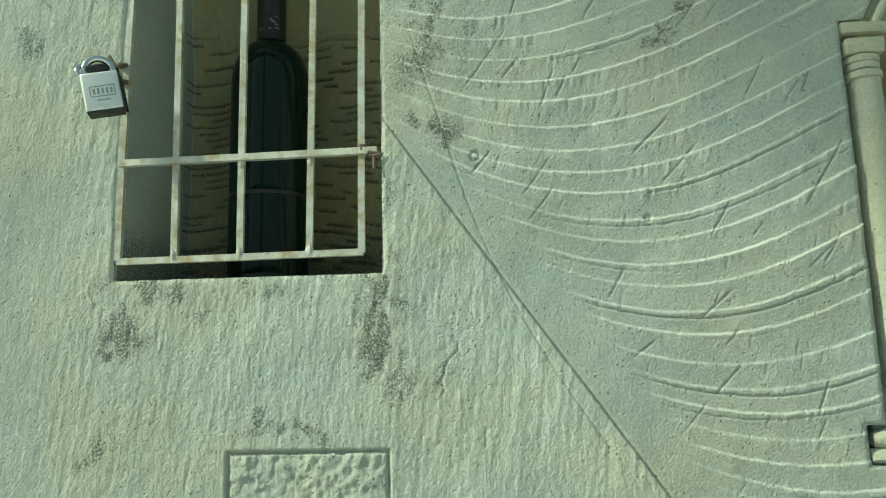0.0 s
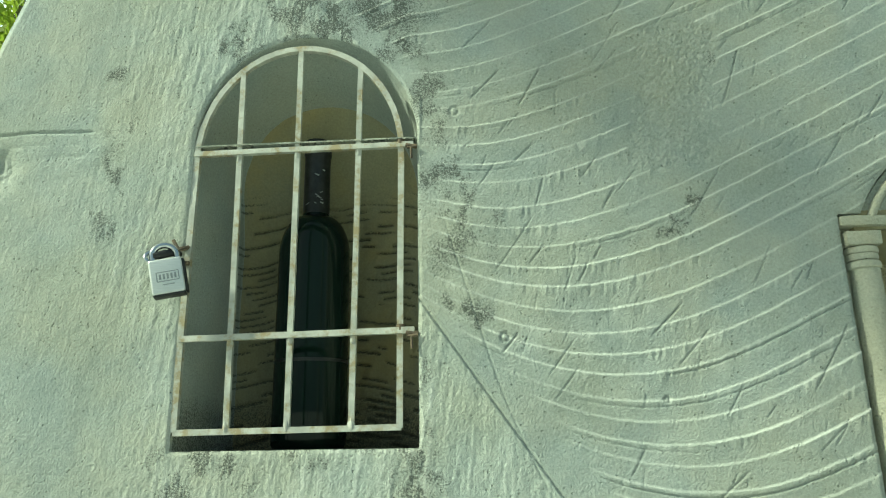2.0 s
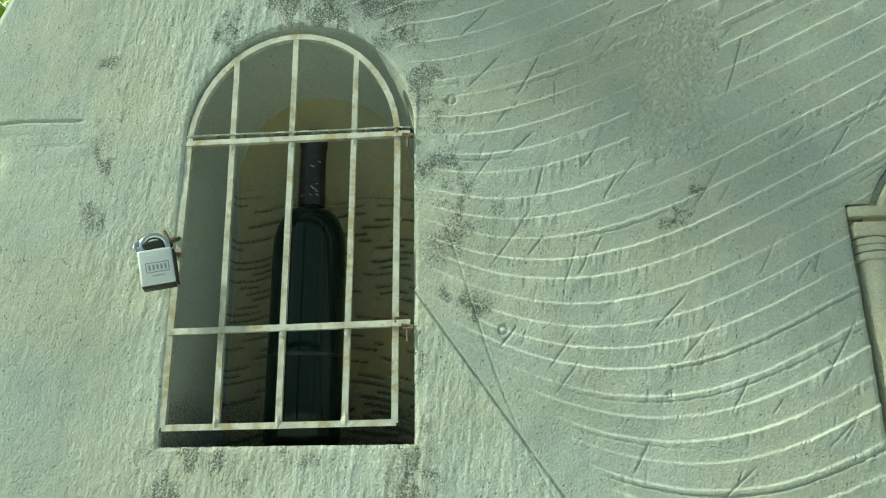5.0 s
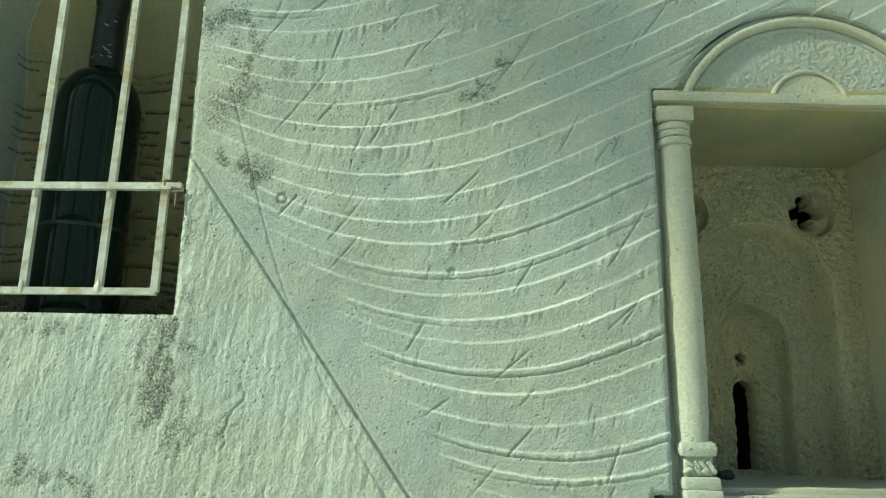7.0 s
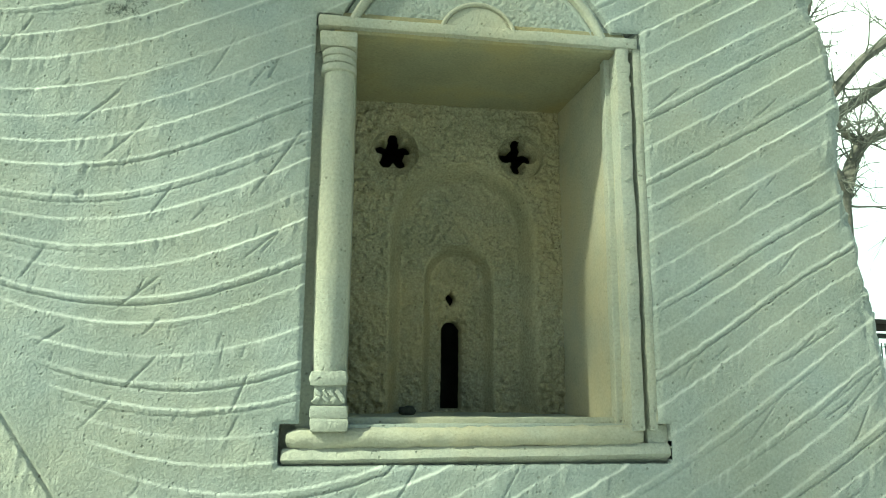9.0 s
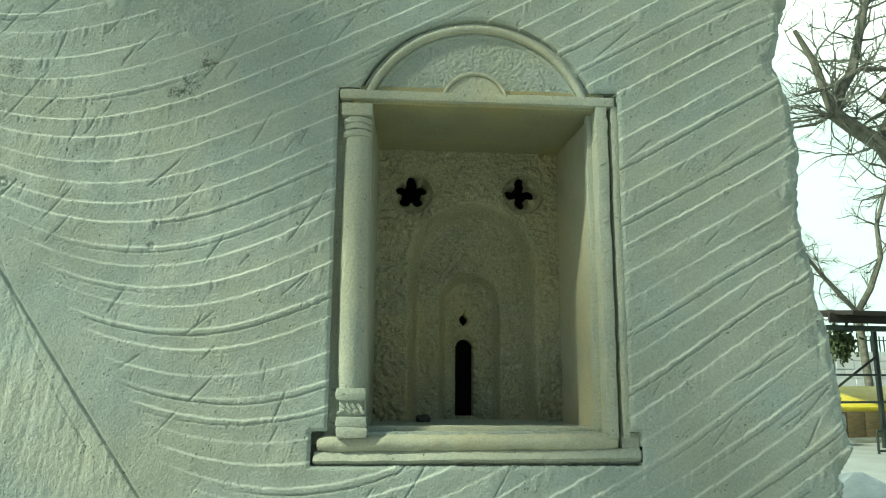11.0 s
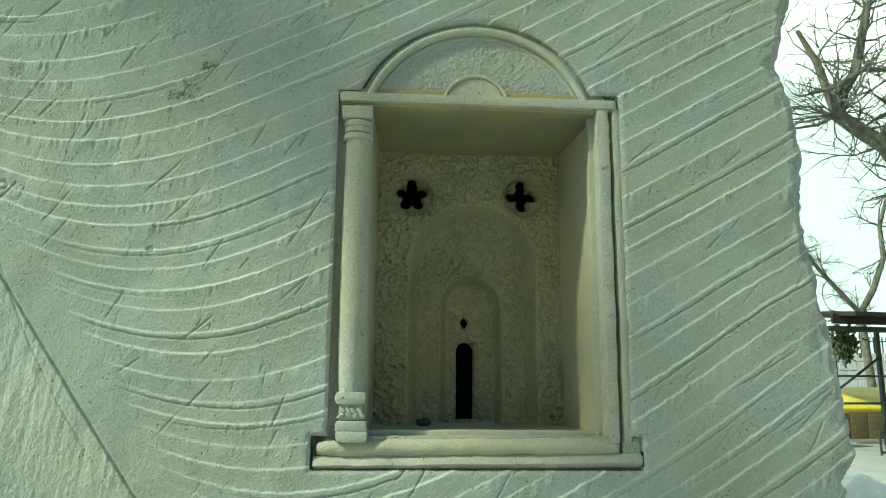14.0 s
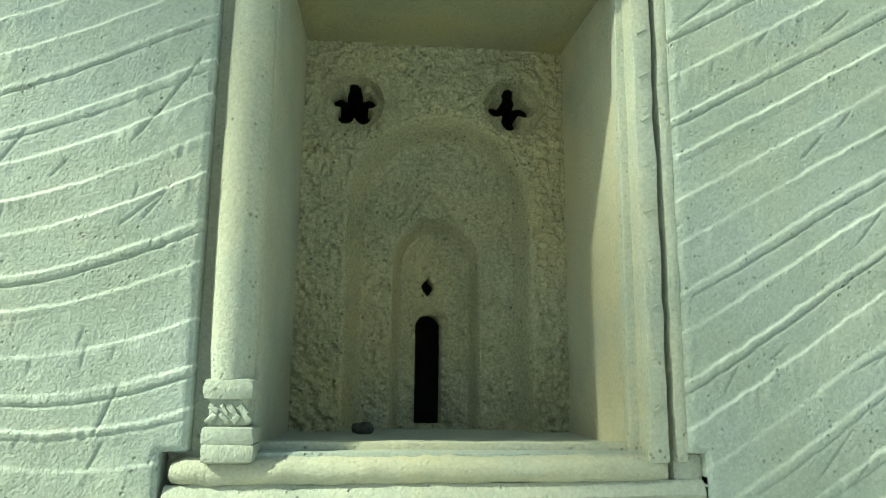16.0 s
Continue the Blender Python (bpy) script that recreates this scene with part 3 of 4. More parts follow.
def shrine_back():
    us, zs = np.arange(-0.116, 0.124, 0.0008), np.arange(1.428, 1.778, 0.0008)
    U, Z = np.meshgrid(us, zs)

    def arch(c, w, spring, rise):
        low = np.maximum(np.abs(U - c) - w, Z - spring)
        e = (np.hypot((U - c) / w, (Z - spring) / rise) - 1) * w
        return np.where(Z > spring, e, np.abs(U - c) - w)

    big = arch(0.0067, 0.0770, 1.628, 0.077)
    mid = arch(0.0059, 0.0380, 1.583, 0.038)
    slit = np.maximum(np.where(Z > 1.530, np.hypot(U - 0.0012, Z - 1.530) - 0.0122, np.abs(U - 0.0012) - 0.0122), 1.4475 - Z)
    dep = 0.0270 * step(0.001, -0.015, big) + 0.0180 * step(0.001, -0.010, mid)
    smooth = np.maximum(step(-0.017, -0.012, big) * step(0.004, 0.0, big), step(-0.013, -0.009, mid) * step(0.004, 0.0, mid))
    tri = np.maximum(np.abs(U - 0.0005) * 1.25 - (1.646 - Z) * 0.98, 1.6195 - Z)
    dep = dep - 0.0050 * step(0.0015, -0.003, tri)
    hollow = slit
    for cu, cz, r, lobes, turn in ((-0.0672, 1.7150, 0.0258, 5, -0.3), (0.0695, 1.7160, 0.0252, 4, 0.0)):
        d = np.hypot(U - cu, Z - cz)
        an = np.arctan2(Z - cz, U - cu) + turn
        smooth = np.maximum(smooth, step(r + 0.0025, r + 0.0005, d))
        dep = dep + 0.016 * step(r, r - 0.0014, d) + 0.0009 * np.exp(-((d - r - 0.001) / 0.0015) ** 2)
        d, an = np.hypot(U - cu, Z - cz - 0.006), np.arctan2(Z - cz - 0.006, U - cu) + turn
        petal = r * (0.34 + 0.48 * np.abs(np.cos(2 * an)) ** 0.7) if lobes == 4 else r * (0.46 + 0.36 * np.abs(np.cos(2.5 * an)) ** 0.6)
        hollow = np.minimum(hollow, d - petal)
        dep = dep + 0.004 * step(0.002, 0.0, d - petal)
    hole = np.minimum(np.hypot(U, Z - 1.5655) - 0.0062, np.abs(U) * 1.6 + np.abs(Z - 1.565) - 0.0105)
    hollow = np.minimum(hollow, hole)
    dep = dep + 0.004 * step(0.007, 0.0, slit)
    peck = fbm(U * 210, Z * 210, 131, 2)
    dep = dep + (1 - smooth) * (0.0026 * peck + 0.0012 * np.maximum(0, fbm(U * 120, Z * 120, 134, 2))) + 0.0013 * fbm(U * 20, Z * 20, 133)
    for cu, cz, ca, ln in ((-0.030, 1.709, -0.75, 0.020), (-0.046, 1.690, -1.2, 0.007), (0.108, 1.655, 1.5, 0.014), (0.066, 1.604, -0.9, 0.007), (-0.112, 1.735, 1.3, 0.02)):
        al, ac = (U - cu) * math.cos(ca) + (Z - cz) * math.sin(ca), -(U - cu) * math.sin(ca) + (Z - cz) * math.cos(ca)
        dep = dep + 0.0028 * np.exp(-((ac + 0.002 * fbm(U * 90, Z * 90, 135)) / 0.0011) ** 2) * step(ln, ln * 0.7, np.abs(al))
    Yd = 0.150 + dep
    P = np.stack([U, Yd, Z])
    m = np.array(SH.to_3x3())
    W = np.tensordot(m, P, 1) + np.array(SH.translation)[:, None, None]
    me = sheet("back_panel", W[0], W[1], W[2], (hollow[:-1, :-1] > 0) | (hollow[1:, 1:] > 0) | (hollow[:-1, 1:] > 0) | (hollow[1:, :-1] > 0), STONE_WARM, 0.02)
    # closed cavity behind the pierced openings, coloured dark to stand for its shade
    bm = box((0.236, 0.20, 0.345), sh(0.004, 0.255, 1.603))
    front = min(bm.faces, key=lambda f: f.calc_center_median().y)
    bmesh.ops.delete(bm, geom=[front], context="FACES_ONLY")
    part("cavity", bm, STONE_BLACK, rock, "closed box coloured dark for the shade behind the pierced panel", smooth=False)
    ob = new("back_panel", me)
    ob.parent = rock
    ORG[ob.name] = Vector((0, 0, 0))
    return tagged(ob, "warm pecked stone panel with nested blind arches and pierced foils")


shrine_back()


def slab(name, size, m, label="", mat=None, bevel=0.0015, rough=0.0006, parent=None, cuts=10):
    """A hand-cut stone member with softened, slightly uneven faces."""
    bm = box(size, None, bevel)
    long = [e for e in bm.edges if e.calc_length() > 0.03]
    bmesh.ops.subdivide_edges(bm, edges=long, cuts=cuts, use_grid_fill=True)
    bm.transform(m)
    roughen(bm, rough, 45, size[0] * 100)
    roughen(bm, rough * 0.4, 200, size[2] * 100)
    return part(name, bm, mat or STONE_TRIM, parent or rock, label)


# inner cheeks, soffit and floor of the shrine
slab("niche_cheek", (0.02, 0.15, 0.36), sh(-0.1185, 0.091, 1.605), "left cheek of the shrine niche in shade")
# right cheek in yellower stone: the warm sunlight is put into its colour
slab("niche_cheek", (0.02, 0.160, 0.36), sh(0.1262, 0.092, 1.605, 0, 0, 4.2), "smooth cheek of the shrine niche, coloured cream for its sunlight", STONE_CREAM)
# soffit in darker stone than its neighbours: its shade is put into the colour
slab("niche_soffit", (0.26, 0.17, 0.02), sh(0.002, 0.090, 1.7790, 0.0, 0.6, 0), "smooth soffit of the shrine niche, coloured dark olive for its shade", STONE_DARK)
slab("niche_floor", (0.262, 0.172, 0.02), sh(0.002, 0.0945, 1.4345, 0.8), "dusty grey floor of the shrine niche", STONE)

# tympanum, lintel and arch
def arc_band(r0, r1, front, back, a0, a1, cx, cz, rnd=0.35, segs=64, wav=0.0005):
    """A curved moulding with a rounded front."""
    bm = bmesh.new()
    prof = [(r0, back), (r0, front + (r1 - r0) * rnd), (r0 + (r1 - r0) * 0.15, front + (r1 - r0) * 0.12), (r0 + (r1 - r0) * 0.5, front),
            (r0 + (r1 - r0) * 0.85, front + (r1 - r0) * 0.12), (r1, front + (r1 - r0) * rnd), (r1, back)]
    rings = []
    for k in range(segs + 1):
        a = a0 + (a1 - a0) * k / segs
        j = wav * noise.noise(Vector((k * 0.21, r0 * 50, 1)))
        rings.append([bm.verts.new(((r + j) * math.cos(a) + cx, y + j, (r + j) * math.sin(a) + cz)) for r, y in prof])
    for a, b in zip(rings, rings[1:]):
        for q in range(len(prof) - 1):
            bm.faces.new((a[q], a[q + 1], b[q + 1], b[q]))
    bm.faces.new(rings[0])
    bm.faces.new(rings[-1][::-1])
    bm.transform(SH)
    return bm


def fan(r, y, cx, cz, z0, thick, rough, seed, res=0.0022):
    """A flat segment of a disc above z0, with a worn face."""
    us, zs = np.arange(-r, r + res, res), np.arange(z0, cz + r + res, res)
    U, Z = np.meshgrid(us, zs)
    d = np.hypot(U, Z - cz)
    lim = np.sqrt(np.maximum(r * r - (Z - cz) ** 2, 1e-9))
    U = np.clip(U, -lim, lim)
    Yd = y - thick * step(0.0, 0.004, r - np.hypot(U, Z - cz)) + rough * fbm(U * 430, Z * 430, seed, 2)
    P = np.stack([U + cx, Yd, Z])
    W = np.tensordot(np.array(SH.to_3x3()), P, 1) + np.array(SH.translation)[:, None, None]
    return W


def fan_part(name, W, mat, label):
    me = sheet(name, W[0], W[1], W[2], np.ones((W.shape[1] - 1, W.shape[2] - 1), bool), mat)
    ob = new(name, me)
    ob.parent = rock
    ORG[ob.name] = Vector((0, 0, 0))
    return tagged(ob, label)


A0 = math.asin((1.782 - 1.7353) / 0.1297)
fan_part("tympanum", fan(0.128, 0.0065, -0.0015, 1.7353, 1.775, 0.0, 0.0006, 141, 0.0011), STONE, "pale pecked half-round field under the arch")
part("arch_moulding", arc_band(0.1160, 0.1232, -0.001, 0.02, A0 * 1.0, math.pi - A0 * 1.0, -0.0015, 1.7353), STONE_TRIM, rock, "rounded arch moulding over the niche")
part("inner_fillet", arc_band(0.1105, 0.1164, 0.0050, 0.02, A0 * 1.05, math.pi - A0 * 1.05, -0.0015, 1.7353), STONE, rock)
fan_part("lunette", fan(0.0345, 0.007, -0.0035, 1.7705, 1.778, 0.006, 0.0002, 142, 0.0014), STONE_TRIM, "small raised half-round boss with a bright rim")
part("lunette_rim", arc_band(0.0315, 0.0350, -0.0012, 0.012, 0.25, math.pi - 0.25, -0.0035, 1.7705, segs=40), STONE_TRIM, rock)
slab("lintel", (0.284, 0.026, 0.0105), sh(0.0, 0.012, 1.7775, 0, 0.6, 0), "flat pale lintel strip", bevel=0.003, cuts=24)
# right jamb: flat pilaster with sunk fillets
slab("jamb", (0.0120, 0.026, 0.335), sh(0.1276, 0.0135, 1.606, 0, -0.1, 0), "squared pale jamb with chipped arris", bevel=0.002, cuts=30, rough=0.0012)
slab("jamb_fillet", (0.0080, 0.026, 0.335), sh(0.1412, 0.0145, 1.606, 0, -0.1, 0), "worn outer fillet", bevel=0.003, cuts=30, rough=0.0008)
slab("jamb_back", (0.03, 0.012, 0.345), sh(0.131, 0.024, 1.606), "sunk groove between the fillets", cuts=20)
slab("jamb_cap", (0.0140, 0.024, 0.014), sh(0.1276, 0.0122, 1.7520), "small carved capital block", bevel=0.003, cuts=4)
slab("jamb_collar", (0.0140, 0.024, 0.006), sh(0.1276, 0.0120, 1.7370), "thin collar", bevel=0.0025, cuts=4)
for k in range(9):
    z = 1.47 + 0.030 * k
    slab("jamb_tick", (0.0075, 0.0022, 0.0016), sh(0.1276, 0.0006, z, 0, -32, 0), bevel=0.0007, cuts=1)
slab("jamb_foot", (0.020, 0.020, 0.016), sh(0.146, 0.016, 1.4355), "chipped foot block", bevel=0.004, cuts=3, rough=0.0016)
slab("jamb_foot", (0.014, 0.020, 0.013), sh(0.1485, 0.012, 1.4505, 0, 14, 0), "chipped upper foot block", STONE_CREAM, bevel=0.0035, cuts=3, rough=0.0018)
slab("jamb_back", (0.02, 0.012, 0.345), sh(-0.137, 0.0205, 1.606), "sunk ground behind the column", cuts=20)

# column on the left with capital and base
column = part("column", roughen(lathe([(0.0120, 1.484), (0.0136, 1.500), (0.0143, 1.540), (0.0144, 1.600), (0.0140, 1.660), (0.0134, 1.705), (0.0130, 1.733)], 28,
              SH @ Matrix.Translation((-0.1225, 0.0105, 0))), 0.0005, 40, 3), STONE_TRIM, rock, "slender rounded stone column")
slab("capital_block", (0.031, 0.026, 0.0135), sh(-0.1235, 0.0100, 1.7615), "square abacus of the capital", bevel=0.002, parent=column, cuts=4)
for zc, r in ((1.7505, 0.0150), (1.7440, 0.0142), (1.7365, 0.0155)):
    part("capital_ring", roughen(lathe([(r * 0.86, zc - 0.0036), (r * 0.97, zc - 0.0026), (r, zc), (r * 0.97, zc + 0.0026), (r * 0.86, zc + 0.0036)], 28,
         SH @ Matrix.Translation((-0.1230, 0.0105, 0))), 0.0004, 90, zc), STONE_TRIM, column)
slab("base_cushion", (0.0300, 0.027, 0.0130), sh(-0.1215, 0.0105, 1.4785), "rounded cushion of the base", bevel=0.0055, parent=column, cuts=4)
slab("base_neck", (0.0225, 0.022, 0.016), sh(-0.1215, 0.0125, 1.4660), "recessed neck", bevel=0.002, parent=column, cuts=4)
bms = []
rk = random.Random(11)
for i in range(4):
    for j in range(2):
        m = sh(-0.1305 + 0.0060 * i + rk.uniform(-0.0015, 0.0015), 0.0016, 1.4622 + 0.0055 * j + rk.uniform(-0.001, 0.001), 0, rk.choice((-45, 45)) + rk.uniform(-20, 20), 0)
        bms.append(box((rk.uniform(0.0025, 0.004), 0.0045, rk.uniform(0.006, 0.009)), m, 0.0011))
part("base_carving", roughen(merge(*bms), 0.0011, 260), STONE_TRIM, column, "small carved leaf knots")
slab("base_block", (0.0290, 0.027, 0.0100), sh(-0.1205, 0.0100, 1.4525), "upper base block", bevel=0.0025, parent=column, cuts=6, rough=0.0012)
slab("base_block", (0.0295, 0.028, 0.0105), sh(-0.1200, 0.0095, 1.4428), "cracked lower base block", bevel=0.003, parent=column, cuts=6, rough=0.0014)

# sill roll and ledge
part("sill_roll", roughen(sweep([SH @ Vector((-0.152 + 0.285 * k / 40, 0.0088, 1.4322 + 0.0030 * k / 40)) for k in range(41)],
     [0.0078 * (0.75 if k in (0, 40) else 1.0) for k in range(41)], 18), 0.0015, 120, 5), STONE_CREAM, rock, "worn rounded sill moulding with yellow stains")
slab("sill_ledge", (0.3115, 0.026, 0.0105), sh(0.0, 0.0140, 1.4160, -34, -0.6, 0), "sloping pale ledge under the sill", bevel=0.002, cuts=30, rough=0.0009)
slab("sill_ground", (0.320, 0.012, 0.04), sh(0.0, 0.030, 1.4280), "sunk ground behind the sill", cuts=20)

# ---- the window grille ----
grille = thing("window_grille", (-0.17, face(-0.17), 1.595), "small arched iron grille with flaking cream paint closing the bottle niche", "grille")


def gy(x):
    return face(x) + 0.004


def bar(name, p, q, r, parent, label="", bend=0.0):
    n = 12
    pts = []
    for k in range(n + 1):
        a = k / n
        x, z = p[0] + (q[0] - p[0]) * a, p[1] + (q[1] - p[1]) * a
        pts.append((x + bend * math.sin(a * math.pi), gy(x) + (p[2] if len(p) > 2 else 0), z))
    return part(name, roughen(sweep(pts, r * 1.3, 4, True), 0.0003, 120, p[0] * 9), IRON, parent, label)


def grille_parts():
    pts = [(-0.2850, 1.5955), (-0.2853, 1.64), (-0.2855, 1.684), (-0.2850, 1.75), (-0.2845, 1.81), (-0.2838, 1.868)]
    cx, cz = -0.1765, 1.874
    for k in range(1, 24):
        th = math.pi * (1 - k / 24)
        pts.append((cx + 0.1075 * math.cos(th), cz + 0.1225 * math.sin(th)))
    pts += [(-0.0690, 1.868), (-0.0692, 1.81), (-0.0698, 1.75), (-0.0700, 1.684), (-0.0702, 1.64), (-0.0703, 1.5965)]
    fr = part("frame", roughen(sweep([(x, gy(x), z) for x, z in pts], 0.0042, 4, True), 0.0003, 120, 4), IRON, grille)
    bar("bottom_rail", (-0.2855, 1.5950), (-0.0690, 1.5970), 0.0031, grille)
    bar("cross_bar", (-0.2870, 1.6835, -0.002), (-0.0560, 1.6870, -0.002), 0.0032, grille, "cross bar with yellow-brown rust")
    bar("cross_bar", (-0.2860, 1.8775, -0.002), (-0.0560, 1.8790, -0.002), 0.0030, grille)
    for x0, x1, zt in ((-0.2348, -0.2400, 1.975), (-0.1768, -0.1776, 1.994), (-0.1158, -0.1125, 1.971)):
        b = bar("upright_bar", (x0, 1.596), (x1, zt), 0.0030, grille)
        for z in (1.600, 1.680, 1.874):
            x = x0 + (x1 - x0) * (z - 1.596) / (zt - 1.596)
            part("weld", roughen(lathe([(0.0022, -0.006), (0.0034, -0.003), (0.0036, 0.0), (0.0022, 0.006)], 10, Matrix.Translation((x, gy(x) - 0.0005, z))), 0.0008, 300, z), IRON, b, "lumpy weld")
    for z in (1.685, 1.878):
        h = part("hinge_pin", merge(sweep([(-0.064, gy(-0.06) - 0.003, z), (-0.053, gy(-0.05) - 0.003, z - 0.002)], 0.0024, 10),
                 sweep([(-0.0585, gy(-0.06) - 0.007, z - 0.004), (-0.0582, gy(-0.06) - 0.007, z - 0.016)], 0.0013, 8),
                 sweep([(-0.0625, gy(-0.06) - 0.007, z - 0.0045), (-0.0525, gy(-0.06) - 0.007, z - 0.0035)], 0.0014, 8)), RUST, grille, "rusty hinge pin")
        part("hinge_eye", lathe([(0.0030, z + 0.001), (0.0042, z + 0.002), (0.0042, z + 0.007), (0.003, z + 0.008)], 12, Matrix.Translation((-0.0695, gy(-0.07) - 0.001, 0))), RUST, grille, "rusty hinge eye")
    part("hasp", merge(sweep([(-0.2990, face(-0.3) - 0.004, 1.7830), (-0.2925, face(-0.3) - 0.006, 1.7735), (-0.2845, gy(-0.285) - 0.004, 1.7765)], 0.0019, 8),
         sweep([(-0.2850, gy(-0.285) - 0.002, 1.7770), (-0.2900, gy(-0.285) - 0.009, 1.7725), (-0.2950, gy(-0.285) - 0.012, 1.7660)], 0.0022, 8),
         sweep([(-0.2830, gy(-0.285) - 0.003, 1.7600), (-0.2880, gy(-0.285) - 0.008, 1.7590), (-0.2900, gy(-0.285) - 0.004, 1.7620)], 0.0024, 8)), RUST, grille, "rusty hasp loop")
    return fr


grille_parts()

# ---- the padlock ----
lock = thing("padlock", (-0.2935, 0.5835, 1.722), "small brushed steel padlock hanging from the grille hasp", "padlock")
LK = pose(-0.2935, 0.5835, 1.7405, 0, -12.5, 14)
#  in this frame x is across the body, z up its height
part("lock_body", box((0.0305, 0.0150, 0.0345), LK, 0.0022, 3), BRUSHED, lock)
# black strips stand in for shade on the lock's underside and right side
part("shade_edge", merge(box((0.0295, 0.0140, 0.0030), LK @ pose(0, 0.0004, -0.0178), 0.001), box((0.0025, 0.0135, 0.0330), LK @ pose(0.0160, 0.0012, -0.0008), 0.001)), BLACK_MATT, lock, "black strips for the shade on the lock's side and underside")
SK = LK @ pose(0, 0.001, 0.0165)
sp = [(-0.0112, 0, -0.002)] + [(0.0112 * math.cos(math.pi * (1 - k / 16)), 0, 0.0055 + 0.0105 * math.sin(math.pi * (1 - k / 16))) for k in range(17)] + [(0.0112, 0, -0.002)]
part("shackle", sweep([SK @ pose(0, 0, 0, 0, 0, 8) @ Vector(p) for p in sp], 0.0032, 14), CHROME, lock, "chromed shackle")
part("shackle_ring", sweep([SK @ pose(-0.0108, -0.001, 0.0052, 68, 10, 20) @ Vector((0.0068 * math.cos(a), 0.0068 * math.sin(a), 0)) for a in [2 * math.pi * k / 24 for k in range(24)]], 0.0021, 10, closed=True), CHROME, lock, "bright steel ring round the shackle")
part("strap", sweep([SK @ Vector(p) for p in ((-0.0100, -0.002, 0.0062), (0.0, -0.001, 0.0070), (0.008, 0.004, 0.0085), (0.013, 0.012, 0.008))], [0.0036, 0.0040, 0.0038, 0.003], 10), BLACK_MATT, lock, "dark iron loop through the shackle")
part("shackle_collar", lathe([(0.0045, 0.0), (0.0045, 0.0022)], 16, LK @ pose(0.0096, 0.003, 0.0168)), CHROME, lock)
part("badge", merge(*[box((w, 0.0006, h), LK @ pose(x, -0.0076, z), 0.0002) for w, h, x, z in ((0.0200, 0.0009, 0.001, 0.0040), (0.0200, 0.0009, 0.001, -0.0050), (0.0009, 0.0090, -0.0090, -0.0005), (0.0009, 0.0090, 0.0110, -0.0005))]), ENGRAVED, lock, "engraved badge outline")
for i in range(5):
    part("badge_bar", box((0.0019, 0.0006, 0.0052), LK @ pose(-0.0060 + 0.0035 * i, -0.0076, -0.0005), 0.0002), ENGRAVED, lock)
part("badge_line", box((0.0110, 0.0006, 0.0010), LK @ pose(0.001, -0.0076, -0.0085), 0.0002), ENGRAVED, lock)

# ---- the bottle ----
bottle = thing("wine_bottle", (-0.1750, 0.695, 1.5785), "dark green glass wine bottle with black foil behind the grille", "bottle")
BT = Matrix.Translation((-0.1750, 0.695, 1.5785))
BR, BH = 0.0396, 1.03
shoulder = [(BR - (BR - 0.0151) * (1 - math.cos(math.radians(a))), BH * (0.203 + 0.044 * math.sin(math.radians(a)))) for a in range(0, 91, 9)]
part("glass_body", lathe([(0.020, 0.012), (0.031, 0.001), (0.0368, 0.0), (0.0392, 0.004), (BR, 0.010), (BR, 0.1), (BR, 0.19), (BR, 0.205)] + shoulder + [(0.0147, 0.268)], 64, BT), GLASS, bottle)
part("foil", roughen(lathe([(0.0153, 0.258), (0.0152, 0.278), (0.0149, 0.309), (0.0148, 0.328), (0.0158, 0.330), (0.0160, 0.344), (0.0156, 0.3475), (0.010, 0.3485)], 40, BT), 0.0003, 150), FOIL, bottle, "wrinkled black foil capsule")
rs = random.Random(5)
for i in range(9):
    a, z = radians(rs.uniform(230, 310)), rs.uniform(0.268, 0.315)
    part("foil_scuff", roughen(box((rs.uniform(0.002, 0.006), 0.0004, rs.uniform(0.0006, 0.0016)), BT @ pose(0.0153 * math.cos(a), 0.0153 * math.sin(a), z, 0, rs.uniform(-40, 40), math.degrees(a) + 90), 0.0001), 0.0004, 400, i), FOIL_WORN, bottle)
part("label_edge", lathe([(BR + 0.0001, 0.088), (BR + 0.0002, 0.0885), (BR + 0.0002, 0.091), (BR + 0.0001, 0.0915)], 64, BT), FOIL, bottle, "thin dark band round the bottle")

# ---- crumbs on the shrine floor ----
stone_crumb = thing("pebble", SH @ Vector((-0.050, 0.135, 1.4445)), "small dark pebble on the shrine floor", "pebble")
bm = bmesh.new()
bmesh.ops.create_icosphere(bm, subdivisions=2, radius=0.0075, matrix=SH @ pose(-0.050, 0.133, 1.4490) @ Matrix.Diagonal((1.15, 0.8, 0.75, 1)))
part("stone", roughen(bm, 0.0022, 180, 2), PEBBLE, stone_crumb)

# ---- ground and distance ----
bm = bmesh.new()
bmesh.ops.create_grid(bm, x_segments=60, y_segments=60, size=400)
me = bpy.data.meshes.new("ground")
bm.to_mesh(me)
bm.free()
me.materials.append(ASPHALT)
tagged(new("ground", me), "grey paved ground in front of the rock", "ground", kind="structure")


